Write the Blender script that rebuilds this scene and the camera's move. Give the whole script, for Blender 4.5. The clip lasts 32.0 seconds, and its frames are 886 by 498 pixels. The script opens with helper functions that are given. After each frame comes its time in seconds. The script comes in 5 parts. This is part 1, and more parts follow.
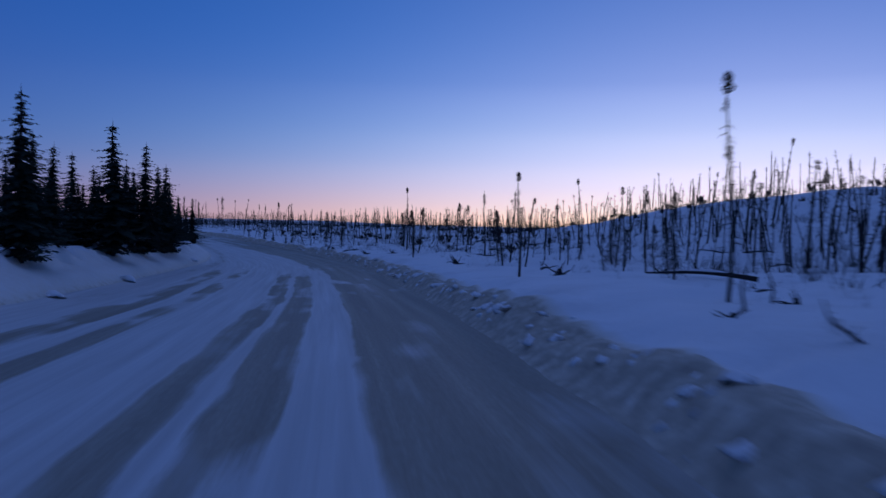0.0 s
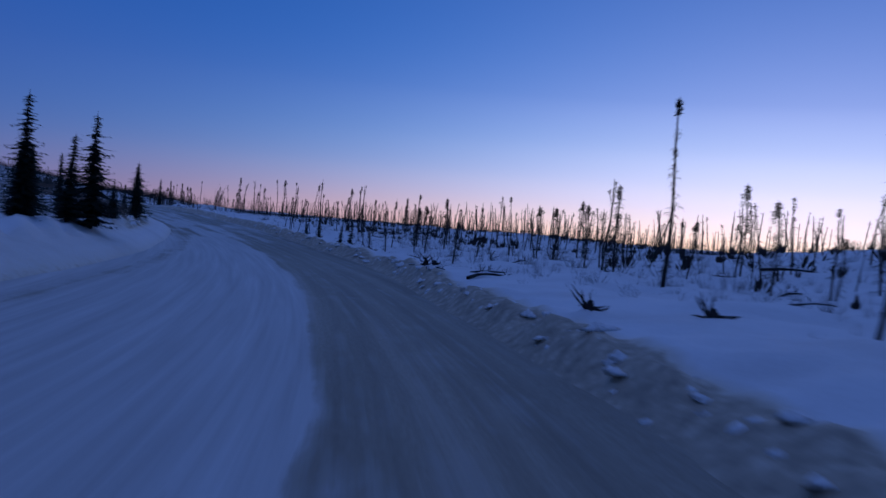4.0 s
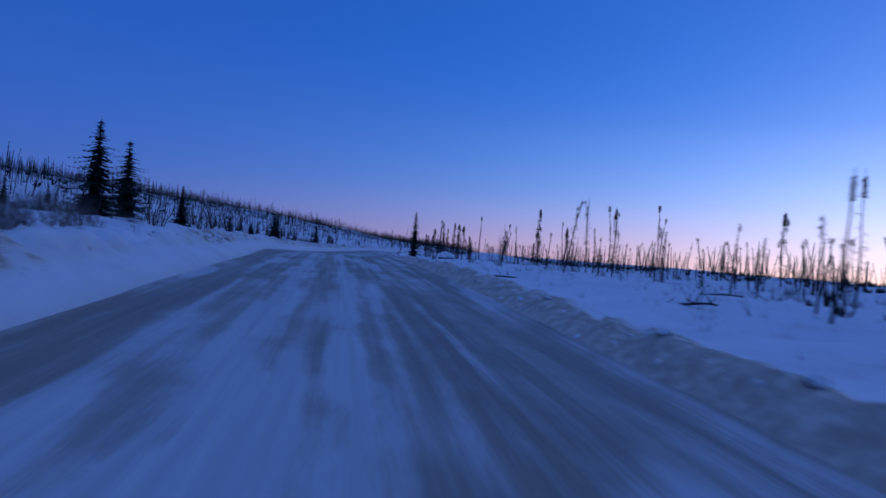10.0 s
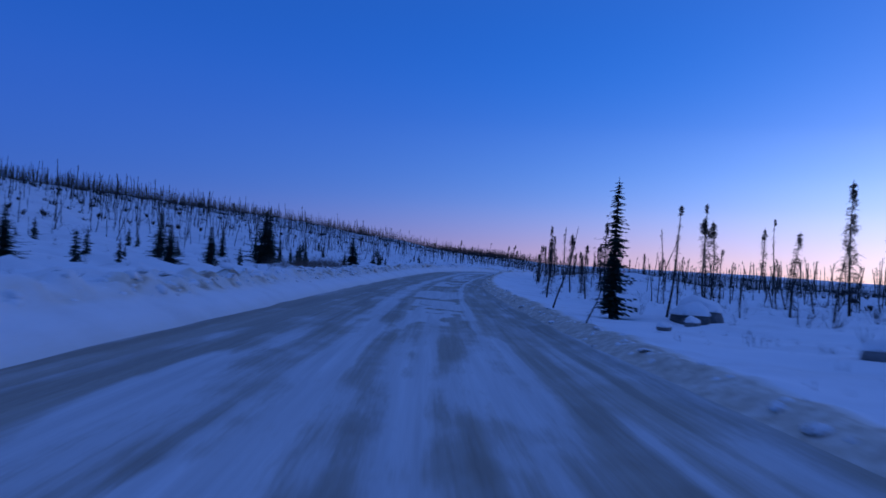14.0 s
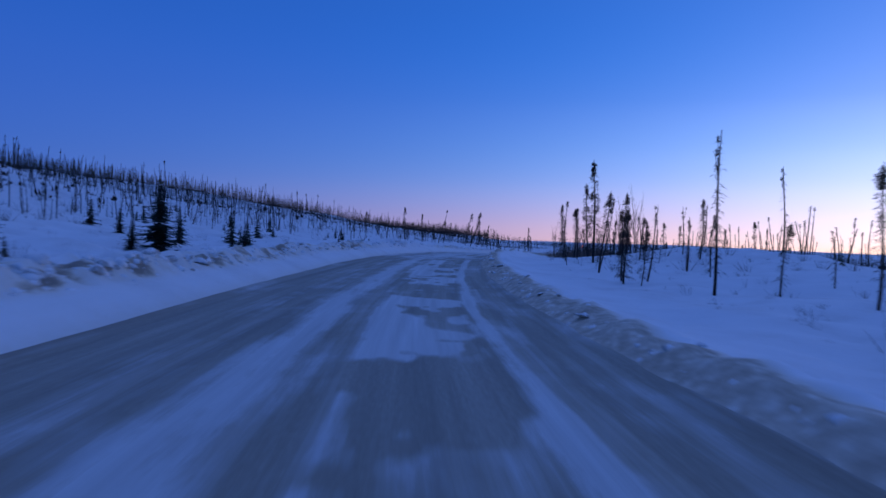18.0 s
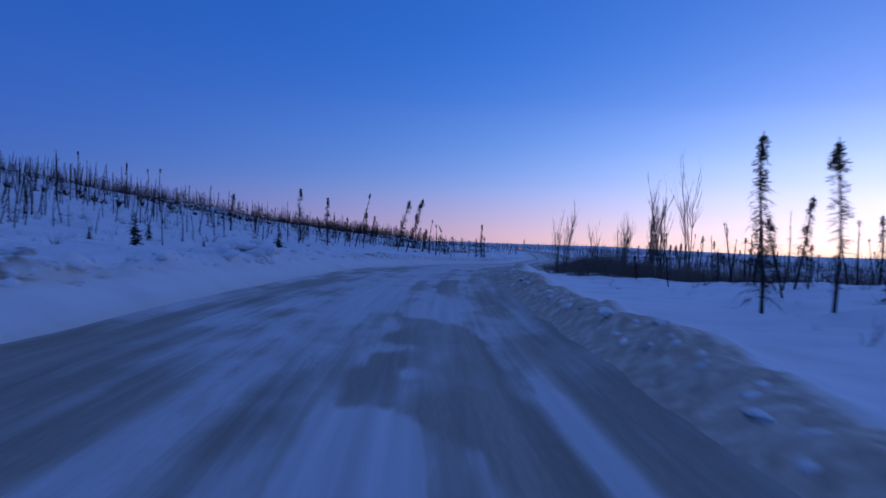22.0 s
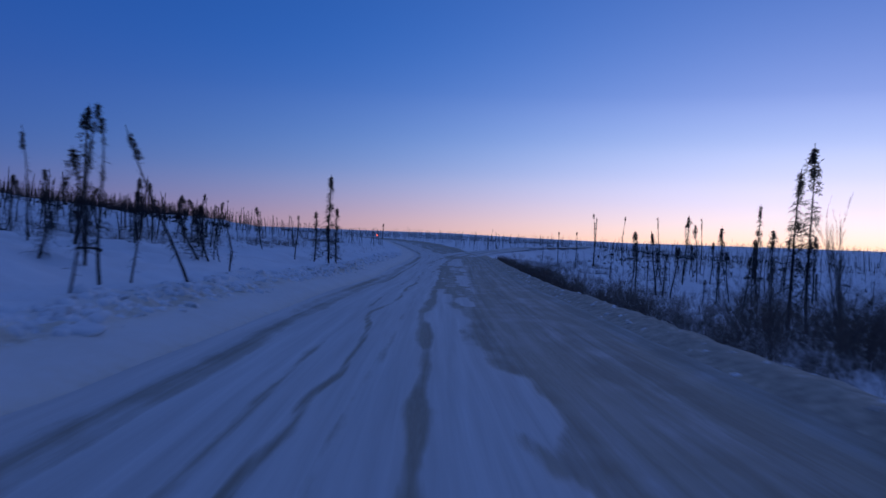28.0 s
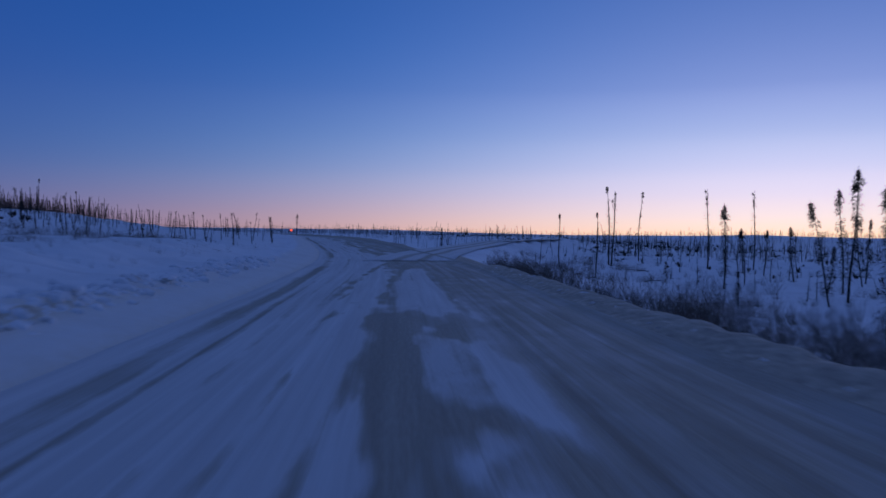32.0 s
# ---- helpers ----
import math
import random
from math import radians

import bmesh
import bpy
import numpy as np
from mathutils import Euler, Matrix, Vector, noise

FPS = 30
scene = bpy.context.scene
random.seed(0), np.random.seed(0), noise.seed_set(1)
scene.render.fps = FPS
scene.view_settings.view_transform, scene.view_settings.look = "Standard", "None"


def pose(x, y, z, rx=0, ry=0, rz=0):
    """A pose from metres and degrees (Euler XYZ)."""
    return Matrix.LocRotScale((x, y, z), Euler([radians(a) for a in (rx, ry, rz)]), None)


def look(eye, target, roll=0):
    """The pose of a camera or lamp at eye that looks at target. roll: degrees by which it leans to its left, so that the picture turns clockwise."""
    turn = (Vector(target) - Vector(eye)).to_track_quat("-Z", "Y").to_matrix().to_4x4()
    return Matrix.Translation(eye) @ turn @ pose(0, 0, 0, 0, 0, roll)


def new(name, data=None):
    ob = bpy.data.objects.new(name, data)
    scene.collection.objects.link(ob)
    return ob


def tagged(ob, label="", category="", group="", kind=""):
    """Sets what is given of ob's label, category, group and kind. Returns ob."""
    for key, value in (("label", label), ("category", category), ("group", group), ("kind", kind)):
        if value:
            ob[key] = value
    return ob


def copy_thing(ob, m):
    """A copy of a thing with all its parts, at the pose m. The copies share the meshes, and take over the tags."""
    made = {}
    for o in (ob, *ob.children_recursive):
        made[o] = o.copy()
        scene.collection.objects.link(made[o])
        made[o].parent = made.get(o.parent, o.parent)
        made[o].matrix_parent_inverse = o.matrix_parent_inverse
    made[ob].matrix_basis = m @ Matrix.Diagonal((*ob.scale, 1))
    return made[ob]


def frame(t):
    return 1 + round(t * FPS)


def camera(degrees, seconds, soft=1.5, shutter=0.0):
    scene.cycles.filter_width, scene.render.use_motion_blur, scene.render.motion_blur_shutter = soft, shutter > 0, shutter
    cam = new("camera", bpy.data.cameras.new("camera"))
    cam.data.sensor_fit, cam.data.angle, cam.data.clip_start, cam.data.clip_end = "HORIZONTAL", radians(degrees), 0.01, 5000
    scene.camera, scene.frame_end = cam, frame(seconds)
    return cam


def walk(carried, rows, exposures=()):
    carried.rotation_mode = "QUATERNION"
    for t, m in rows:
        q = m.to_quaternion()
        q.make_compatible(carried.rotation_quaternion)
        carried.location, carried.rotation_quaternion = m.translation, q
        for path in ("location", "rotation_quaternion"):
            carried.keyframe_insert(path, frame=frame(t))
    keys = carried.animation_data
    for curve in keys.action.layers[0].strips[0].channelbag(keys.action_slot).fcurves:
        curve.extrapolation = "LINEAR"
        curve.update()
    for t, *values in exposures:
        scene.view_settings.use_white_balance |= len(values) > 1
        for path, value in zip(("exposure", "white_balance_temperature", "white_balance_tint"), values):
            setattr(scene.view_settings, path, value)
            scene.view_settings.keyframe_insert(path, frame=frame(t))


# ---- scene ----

# camera: seconds, place, heading to the left of +y, tilt up, lean
PATH = [
    (0, 1.69, 0.18, 2.05, -0.02, -2.01, 1.12),
    (0.5, 0.93, 7.03, 2.00, 1.18, -2.02, 1.52),
    (1, 0.05, 13.88, 1.90, 2.25, -2.01, 2.08),
    (1.5, -0.99, 20.84, 1.58, 3.40, -1.76, 2.83),
    (2, -2.12, 27.51, 1.28, 4.41, -1.58, 3.50),
    (2.5, -3.35, 34.24, 1.07, 5.24, -1.08, 3.62),
    (4.5, -8.54, 61.54, 0.34, 6.50, -1.84, 5.61),
    (5, -9.84, 67.04, 0.28, 8.01, -1.88, 5.24),
    (5.5, -11.32, 72.60, 0.25, 9.61, -2.14, 4.28),
    (6, -13.15, 78.70, 0.16, 11.56, -1.87, 3.27),
    (6.5, -15.22, 84.54, 0.13, 13.73, -1.68, 2.46),
    (7, -17.60, 90.48, 0.05, 15.93, -1.10, 2.68),
    (7.5, -20.34, 96.61, 0.02, 18.22, -0.74, 3.04),
    (8, -23.46, 102.96, 0.03, 20.40, -0.62, 3.39),
    (8.5, -27.00, 109.70, 0.03, 22.24, -0.74, 3.56),
    (9, -30.63, 116.22, 0.17, 24.07, -0.33, 3.53),
    (9.5, -35.18, 123.63, 0.41, 25.74, -0.03, 3.86),
    (10, -39.72, 130.91, 0.57, 26.84, 0.12, 4.17),
    (10.5, -44.88, 138.56, 0.66, 28.10, 0.26, 3.72),
    (11, -49.93, 145.92, 0.86, 29.38, 0.40, 3.80),
    (11.5, -55.01, 153.41, 1.11, 30.35, 0.48, 3.45),
    (12, -60.61, 161.28, 1.30, 31.15, 0.69, 3.19),
    (12.5, -66.22, 169.22, 1.57, 31.52, 0.95, 3.47),
    (13, -71.28, 176.49, 1.64, 31.41, 0.97, 3.50),
    (13.5, -75.97, 183.42, 1.62, 31.29, 0.79, 3.36),
    (14, -80.76, 190.69, 1.67, 30.79, 0.66, 3.04),
    (14.5, -85.37, 197.84, 1.80, 30.33, 0.51, 2.68),
    (16.5, -102.57, 225.87, 1.07, 27.89, -0.58, 1.36),
    (17, -106.59, 232.68, 1.03, 27.30, -0.79, 1.24),
    (17.5, -110.52, 239.46, 0.98, 26.53, -0.64, 1.63),
    (18, -114.41, 246.35, 0.99, 25.81, -0.83, 1.62),
    (18.5, -118.12, 253.10, 0.99, 25.00, -0.85, 1.77),
    (19, -121.76, 259.97, 1.05, 24.54, -0.83, 1.59),
    (19.5, -125.30, 266.74, 1.02, 23.70, -0.78, 1.86),
    (20, -128.67, 273.47, 0.98, 22.94, -0.75, 2.22),
    (20.5, -131.83, 279.97, 0.96, 22.05, -0.66, 2.45),
    (21, -134.89, 286.53, 0.97, 21.29, -0.62, 2.28),
    (21.5, -137.79, 292.99, 1.03, 20.45, -0.69, 1.77),
    (22, -140.51, 299.38, 1.07, 19.63, -0.63, 1.80),
    (22.5, -143.56, 306.77, 1.18, 18.79, -0.62, 2.39),
    (23, -146.48, 314.27, 1.23, 18.39, -0.64, 2.73),
    (23.5, -149.25, 321.57, 1.21, 17.75, -0.51, 3.44),
    (24, -151.78, 328.50, 1.14, 16.62, -0.75, 4.47),
    (24.5, -154.05, 335.55, 1.06, 15.19, -0.89, 4.47),
    (25, -156.21, 342.71, 1.06, 13.93, -0.91, 2.45),
    (25.5, -158.21, 349.69, 1.04, 13.07, -1.08, 2.26),
    (27.5, -164.95, 376.56, 0.54, 8.89, -1.07, 2.24),
    (28, -166.33, 383.98, 0.48, 8.02, -1.25, 2.02),
    (28.5, -167.65, 391.55, 0.35, 7.20, -1.28, 1.24),
    (29, -168.90, 399.20, 0.13, 6.27, -1.33, 0.84),
    (29.5, -170.09, 406.98, -0.10, 5.56, -1.55, 0.86),
    (30, -171.25, 414.91, -0.24, 4.89, -1.71, 1.08),
    (30.5, -172.43, 422.76, -0.33, 4.24, -1.66, 1.01),
    (31, -173.51, 431.31, -0.50, 3.80, -1.56, 1.03),
    (31.5, -174.50, 439.66, -0.72, 3.48, -1.57, 0.77),
    (32, -175.42, 448.14, -0.93, 3.13, -1.44, 0.59),
]
def aimed(x, y, z, yaw, pitch, lean):
    yaw, pitch = radians(yaw), radians(pitch)
    way = Vector((-math.sin(yaw) * math.cos(pitch), math.cos(yaw) * math.cos(pitch), math.sin(pitch)))
    return look((x, y, z), Vector((x, y, z)) + way, lean)


cam = camera(60.0, 32.0, soft=1.5, shutter=0.5)
walk(cam, [(t, aimed(*row)) for t, *row in PATH], exposures=[
    (0, -0.25, 6300, 10), (3, -0.2, 6300, 10), (5, -0.2, 6100, 10), (6, -0.4, 5700, 10), (7, -0.12, 5850, 10), (9, 0.12, 5750, 10), (13, 0.2, 5500, 10), (19, 0.26, 5850, 10), (21, 0.25, 5900, 10), (23, 0.04, 5950, 10), (25, 0.02, 6050, 10), (28, -0.25, 6200, 10), (30, -0.27, 6300, 10), (32, -0.45, 6350, 10)])

# ---- world: clear dusk sky, the sun just under the horizon beyond the forest ----
SUN_AZ = 24.0
SKY_TOP = 2.0
world = bpy.data.worlds.new("dusk_sky")
scene.world = world
world.use_nodes = True
wn, wl = world.node_tree.nodes, world.node_tree.links


def sky_math(op, a, b=0.0):
    n = wn.new("ShaderNodeMath")
    n.operation = op
    for i, v in enumerate((a, b)):
        if isinstance(v, (int, float)):
            n.inputs[i].default_value = v
        else:
            wl.new(v, n.inputs[i])
    return n.outputs[0]


def sky_ramp(source, stops):
    r = wn.new("ShaderNodeValToRGB")
    r.color_ramp.interpolation = "CARDINAL"
    while len(r.color_ramp.elements) < len(stops):
        r.color_ramp.elements.new(0.5)
    for e, (pos, col) in zip(r.color_ramp.elements, stops):
        e.position, e.color = pos, (*(c / SKY_TOP for c in col), 1)
    wl.new(source, r.inputs[0])
    return r.outputs[0]


def sky_mix(fac, a, b):
    m = wn.new("ShaderNodeMixRGB")
    wl.new(fac, m.inputs[0])
    wl.new(a, m.inputs[1])
    wl.new(b, m.inputs[2])
    return m.outputs[0]


dome = wn.new("ShaderNodeTexCoord")
axes = wn.new("ShaderNodeSeparateXYZ")
wl.new(dome.outputs["Generated"], axes.inputs[0])
up = sky_math("POWER", sky_math("MAXIMUM", axes.outputs[2], 0.0), 0.5)
toward = sky_math("ADD", sky_math("MULTIPLY", axes.outputs[0], math.sin(radians(SUN_AZ))), sky_math("MULTIPLY", axes.outputs[1], math.cos(radians(SUN_AZ))))
# colours from the horizon to the zenith: toward the set sun, beside it, and away from it
glow = sky_ramp(up, [(0.0, (1.6, 1.08, 0.78)), (0.12, (1.45, 1.12, 1.02)), (0.2, (1.22, 1.04, 1.2)), (0.27, (0.97, 0.93, 1.25)), (0.34, (0.66, 0.74, 1.16)), (0.42, (0.37, 0.475, 0.96)), (0.62, (0.108, 0.205, 0.60)), (0.8, (0.085, 0.162, 0.47)), (1.0, (0.10, 0.155, 0.43))])
beside = sky_ramp(up, [(0.0, (1.12, 0.64, 0.60)), (0.14, (0.96, 0.63, 0.71)), (0.27, (0.40, 0.53, 0.92)), (0.42, (0.095, 0.28, 0.79)), (0.62, (0.043, 0.155, 0.57)), (0.8, (0.07, 0.138, 0.41)), (1.0, (0.10, 0.155, 0.43))])
away = sky_ramp(up, [(0.0, (0.07, 0.10, 0.30)), (0.2, (0.055, 0.11, 0.36)), (0.45, (0.033, 0.098, 0.40)), (0.62, (0.024, 0.086, 0.345)), (0.8, (0.06, 0.127, 0.385)), (1.0, (0.10, 0.155, 0.43))])
near_sun = sky_math("POWER", sky_math("MAXIMUM", toward, 0.0), 10.0)
sunward = sky_math("POWER", sky_math("MULTIPLY", sky_math("ADD", toward, 1.0), 0.5), 6.0)
tint = sky_mix(near_sun, sky_mix(sunward, away, beside), glow)
wl.new(tint, wn["Background"].inputs[0])
wn["Background"].inputs[1].default_value = SKY_TOP

# ---- materials ----
def material(name):
    m = bpy.data.materials.new(name)
    m.use_nodes = True
    return m, m.node_tree.nodes, m.node_tree.links, m.node_tree.nodes["Principled BSDF"]


def noise_node(nodes, links, scale, detail=4.0, rough=0.55, stretch=None, coord="Object", dist=0.0):
    tc = nodes.new("ShaderNodeTexCoord")
    n = nodes.new("ShaderNodeTexNoise")
    n.inputs["Scale"].default_value = scale
    n.inputs["Detail"].default_value = detail
    n.inputs["Roughness"].default_value = rough
    n.inputs["Distortion"].default_value = dist
    if stretch:
        mp = nodes.new("ShaderNodeMapping")
        mp.inputs["Scale"].default_value = stretch
        links.new(tc.outputs[coord], mp.inputs[0])
        links.new(mp.outputs[0], n.inputs["Vector"])
    else:
        links.new(tc.outputs[coord], n.inputs["Vector"])
    return n


def ramp(nodes, links, source, stops):
    r = nodes.new("ShaderNodeValToRGB")
    while len(r.color_ramp.elements) < len(stops):
        r.color_ramp.elements.new(0.5)
    for e, (pos, col) in zip(r.color_ramp.elements, stops):
        e.position = pos
        e.color = (*col, 1) if len(col) == 3 else col
    links.new(source, r.inputs[0])
    return r


def math_node(nodes, links, op, a, b):
    n = nodes.new("ShaderNodeMath")
    n.operation = op
    for i, v in enumerate((a, b)):
        if isinstance(v, (int, float)):
            n.inputs[i].default_value = v
        else:
            links.new(v, n.inputs[i])
    return n.outputs[0]


def bumped(nodes, links, bsdf, height, strength, distance):
    b = nodes.new("ShaderNodeBump")
    b.inputs["Strength"].default_value = strength
    b.inputs["Distance"].default_value = distance
    links.new(height, b.inputs["Height"])
    links.new(b.outputs[0], bsdf.inputs["Normal"])


def snow_material(name, dirt, soil_and_light=False):
    m, n, l, b = material(name)
    large = noise_node(n, l, 0.35, 5)
    grain = noise_node(n, l, 9.0, 6, 0.65)
    mixed = math_node(n, l, "ADD", math_node(n, l, "MULTIPLY", large.outputs[0], 0.7), math_node(n, l, "MULTIPLY", grain.outputs[0], 0.3))
    tone = ramp(n, l, mixed, [(0.3, (0.72, 0.71, 0.70)), (0.5, (0.84, 0.84, 0.84)), (0.75, (0.90, 0.90, 0.90))])
    colour = tone.outputs[0]
    if dirt:
        spots = noise_node(n, l, 1.6, 7, 0.7)
        cover = ramp(n, l, spots.outputs[0], [(dirt, (0, 0, 0)), (dirt + 0.1, (1, 1, 1))])
        mix = n.new("ShaderNodeMixRGB")
        mix.inputs[2].default_value = (0.30, 0.25, 0.19, 1)
        l.new(math_node(n, l, "MULTIPLY", cover.outputs[0], 0.75), mix.inputs[0])
        l.new(colour, mix.inputs[1])
        colour = mix.outputs[0]
    if soil_and_light:
        # low values paint headlight warmth on the snow, high values are ploughed soil
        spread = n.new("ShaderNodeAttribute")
        spread.attribute_name = "soil_and_light"
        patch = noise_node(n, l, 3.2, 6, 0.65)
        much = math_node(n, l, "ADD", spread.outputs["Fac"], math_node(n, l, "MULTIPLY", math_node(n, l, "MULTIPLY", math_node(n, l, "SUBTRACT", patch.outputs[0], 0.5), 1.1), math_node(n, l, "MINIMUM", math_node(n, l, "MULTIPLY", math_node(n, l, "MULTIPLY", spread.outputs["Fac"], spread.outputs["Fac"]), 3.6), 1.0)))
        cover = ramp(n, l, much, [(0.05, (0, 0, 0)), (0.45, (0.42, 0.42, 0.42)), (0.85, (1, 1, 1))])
        # first stop is the painted warm light, the darker ones are soil
        glow_to_soil = ramp(n, l, cover.outputs[0], [(0.3, (0.70, 0.62, 0.49)), (0.6, (0.46, 0.385, 0.28)), (1.0, (0.24, 0.195, 0.14))])
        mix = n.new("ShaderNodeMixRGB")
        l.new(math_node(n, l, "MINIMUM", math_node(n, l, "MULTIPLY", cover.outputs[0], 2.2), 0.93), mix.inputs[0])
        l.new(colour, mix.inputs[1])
        l.new(glow_to_soil.outputs[0], mix.inputs[2])
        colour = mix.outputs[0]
    l.new(colour, b.inputs["Base Color"])
    b.inputs["Roughness"].default_value = 0.75
    b.inputs["Specular IOR Level"].default_value = 0.25
    bumped(n, l, b, mixed, 0.4, 0.07)
    return m


def road_material():
    m, n, l, b = material("packed_snow_road")
    bare = n.new("ShaderNodeAttribute")
    bare.attribute_name = "bare"
    uv = "UV"
    streak = noise_node(n, l, 1.0, 4, 0.55, (0.09, 3.4, 1), uv, 0.2)
    blot = noise_node(n, l, 1.0, 4, 0.55, (0.45, 1.1, 1), uv, 0.4)
    grit = noise_node(n, l, 14.0, 4, 0.7, (0.25, 1, 1), uv)
    s1 = math_node(n, l, "MULTIPLY", math_node(n, l, "SUBTRACT", streak.outputs[0], 0.5), 0.7)
    s2 = math_node(n, l, "MULTIPLY", math_node(n, l, "SUBTRACT", blot.outputs[0], 0.5), 0.45)
    s3 = math_node(n, l, "MULTIPLY", math_node(n, l, "SUBTRACT", grit.outputs[0], 0.5), 0.3)
    total = math_node(n, l, "ADD", bare.outputs["Fac"], math_node(n, l, "ADD", s1, math_node(n, l, "ADD", s2, s3)))
    cover = ramp(n, l, total, [(0.34, (0, 0, 0)), (0.43, (0.3, 0.3, 0.3)), (0.53, (0.7, 0.7, 0.7)), (0.68, (1, 1, 1))])
    snow = ramp(n, l, streak.outputs[0], [(0.3, (0.54, 0.515, 0.485)), (0.6, (0.66, 0.64, 0.615)), (0.8, (0.76, 0.745, 0.73))])
    worn = noise_node(n, l, 1.0, 5, 0.6, (0.035, 1.5, 1), uv, 0.3)
    tone = math_node(n, l, "ADD", math_node(n, l, "MULTIPLY", grit.outputs[0], 0.35), math_node(n, l, "MULTIPLY", worn.outputs[0], 0.65))
    gravel = ramp(n, l, tone, [(0.34, (0.235, 0.198, 0.142)), (0.5, (0.32, 0.272, 0.20)), (0.66, (0.43, 0.378, 0.30))])
    mix = n.new("ShaderNodeMixRGB")
    l.new(cover.outputs[0], mix.inputs[0])
    l.new(snow.outputs[0], mix.inputs[1])
    l.new(gravel.outputs[0], mix.inputs[2])
    l.new(mix.outputs[0], b.inputs["Base Color"])
    b.inputs["Roughness"].default_value = 0.6
    b.inputs["Specular IOR Level"].default_value = 0.35
    bumped(n, l, b, math_node(n, l, "SUBTRACT", streak.outputs[0], math_node(n, l, "MULTIPLY", cover.outputs[0], 0.35)), 0.4, 0.05)
    return m


def rough_material(name, dark, light, scale, rough=0.9, stretch=None, bump=0.5):
    m, n, l, b = material(name)
    grain = noise_node(n, l, scale, 5, 0.65, stretch)
    info = n.new("ShaderNodeObjectInfo")
    tone = ramp(n, l, math_node(n, l, "ADD", math_node(n, l, "MULTIPLY", grain.outputs[0], 0.75), math_node(n, l, "MULTIPLY", info.outputs["Random"], 0.25)), [(0.3, dark), (0.7, light)])
    l.new(tone.outputs[0], b.inputs["Base Color"])
    b.inputs["Roughness"].default_value = rough
    b.inputs["Specular IOR Level"].default_value = 0.2
    bumped(n, l, b, grain.outputs[0], bump, 0.02)
    return m


SNOW = snow_material("wind_packed_snow", 0)
FIELD = snow_material("snow_with_soil_and_painted_light", 0, True)
CLUMP = snow_material("dirty_snow_lump", 0.50)
CRUST = snow_material("crusted_snow_chunk", 0.58)
ROAD = road_material()
CHAR = rough_material("charred_bark", (0.012, 0.011, 0.011), (0.05, 0.045, 0.042), 5, stretch=(3, 3, 0.8))
TWIG = rough_material("dead_twigs", (0.02, 0.017, 0.015), (0.06, 0.05, 0.045), 8)
NEEDLE = rough_material("spruce_needles", (0.012, 0.02, 0.014), (0.04, 0.06, 0.04), 6)
ALDER = rough_material("grey_alder_bark", (0.06, 0.05, 0.045), (0.17, 0.15, 0.13), 6)
BRUSH = rough_material("brown_willow_stems", (0.07, 0.054, 0.044), (0.19, 0.148, 0.12), 8)
ROCK = rough_material("grey_granite", (0.08, 0.08, 0.08), (0.26, 0.25, 0.24), 3, bump=0.8)

# ---- the lie of the land ----
# centre line of travel: x, y, height of the road
LINE = [(7.5, -59.7, -0.1), (4.6, -29.9, -0.1), (1.7, 0.2, -0.15), (-3.5, 35.2, -1.16), (-10.6, 69.8, -1.95), (-22.7, 101.5, -2.17), (-40.3, 131.7, -1.63),
        (-60.8, 161.6, -0.89), (-80.7, 190.5, -0.53), (-98.8, 219.8, -0.98), (-116.1, 249.5, -1.21), (-132.1, 280.5, -1.24), (-146.0, 313.0, -0.98), (-157.4, 346.8, -1.14),
        (-165.4, 379.2, -1.68), (-171.2, 414.6, -2.44), (-175.4, 447.9, -3.13), (-183.1, 507.2, -3.34), (-194.6, 556.7, -3.24), (-205.3, 595.4, -2.97), (-221.0, 657.0, -3.3),
        (-253.0, 732.0, -3.3), (-314.0, 838.0, -3.6), (-430.0, 990.0, -4.0)]


def spline(points, step=1.0):
    p = np.array(points, float)
    p = np.vstack([2 * p[0] - p[1], p, 2 * p[-1] - p[-2]])
    out = []
    for a, b, c, d in zip(p, p[1:], p[2:], p[3:]):
        for u in np.linspace(0, 1, 24, endpoint=False):
            out.append(0.5 * (2 * b + (c - a) * u + (2 * a - 5 * b + 4 * c - d) * u * u + (3 * b - a - 3 * c + d) * u ** 3))
    out = np.array(out + [p[-2]])
    far = np.r_[0, np.cumsum(np.linalg.norm(np.diff(out[:, :2], axis=0), axis=1))]
    at = np.arange(0, far[-1], step)
    return at, np.stack([np.interp(at, far, out[:, k]) for k in range(3)], 1)


at_s, line = spline(LINE)
zero = np.argmin(np.abs(line[:, 1]))
at_s = at_s - at_s[zero]
kernel = np.ones(9) / 9
tangent = np.gradient(line[:, :2], axis=0)
tangent = np.stack([np.convolve(np.pad(tangent[:, k], 4, "edge"), kernel, "valid") for k in range(2)], 1)
tangent /= np.linalg.norm(tangent, axis=1)[:, None]
S_END = at_s[-1]
CHORD_A, CHORD_B = np.array([10.0, 0.0]), np.array([-190.0, 480.0])
CHORD = (CHORD_B - CHORD_A) / np.linalg.norm(CHORD_B - CHORD_A)


def smooth(a, b, x):
    u = np.clip((x - a) / (b - a), 0, 1)
    return u * u * (3 - 2 * u)


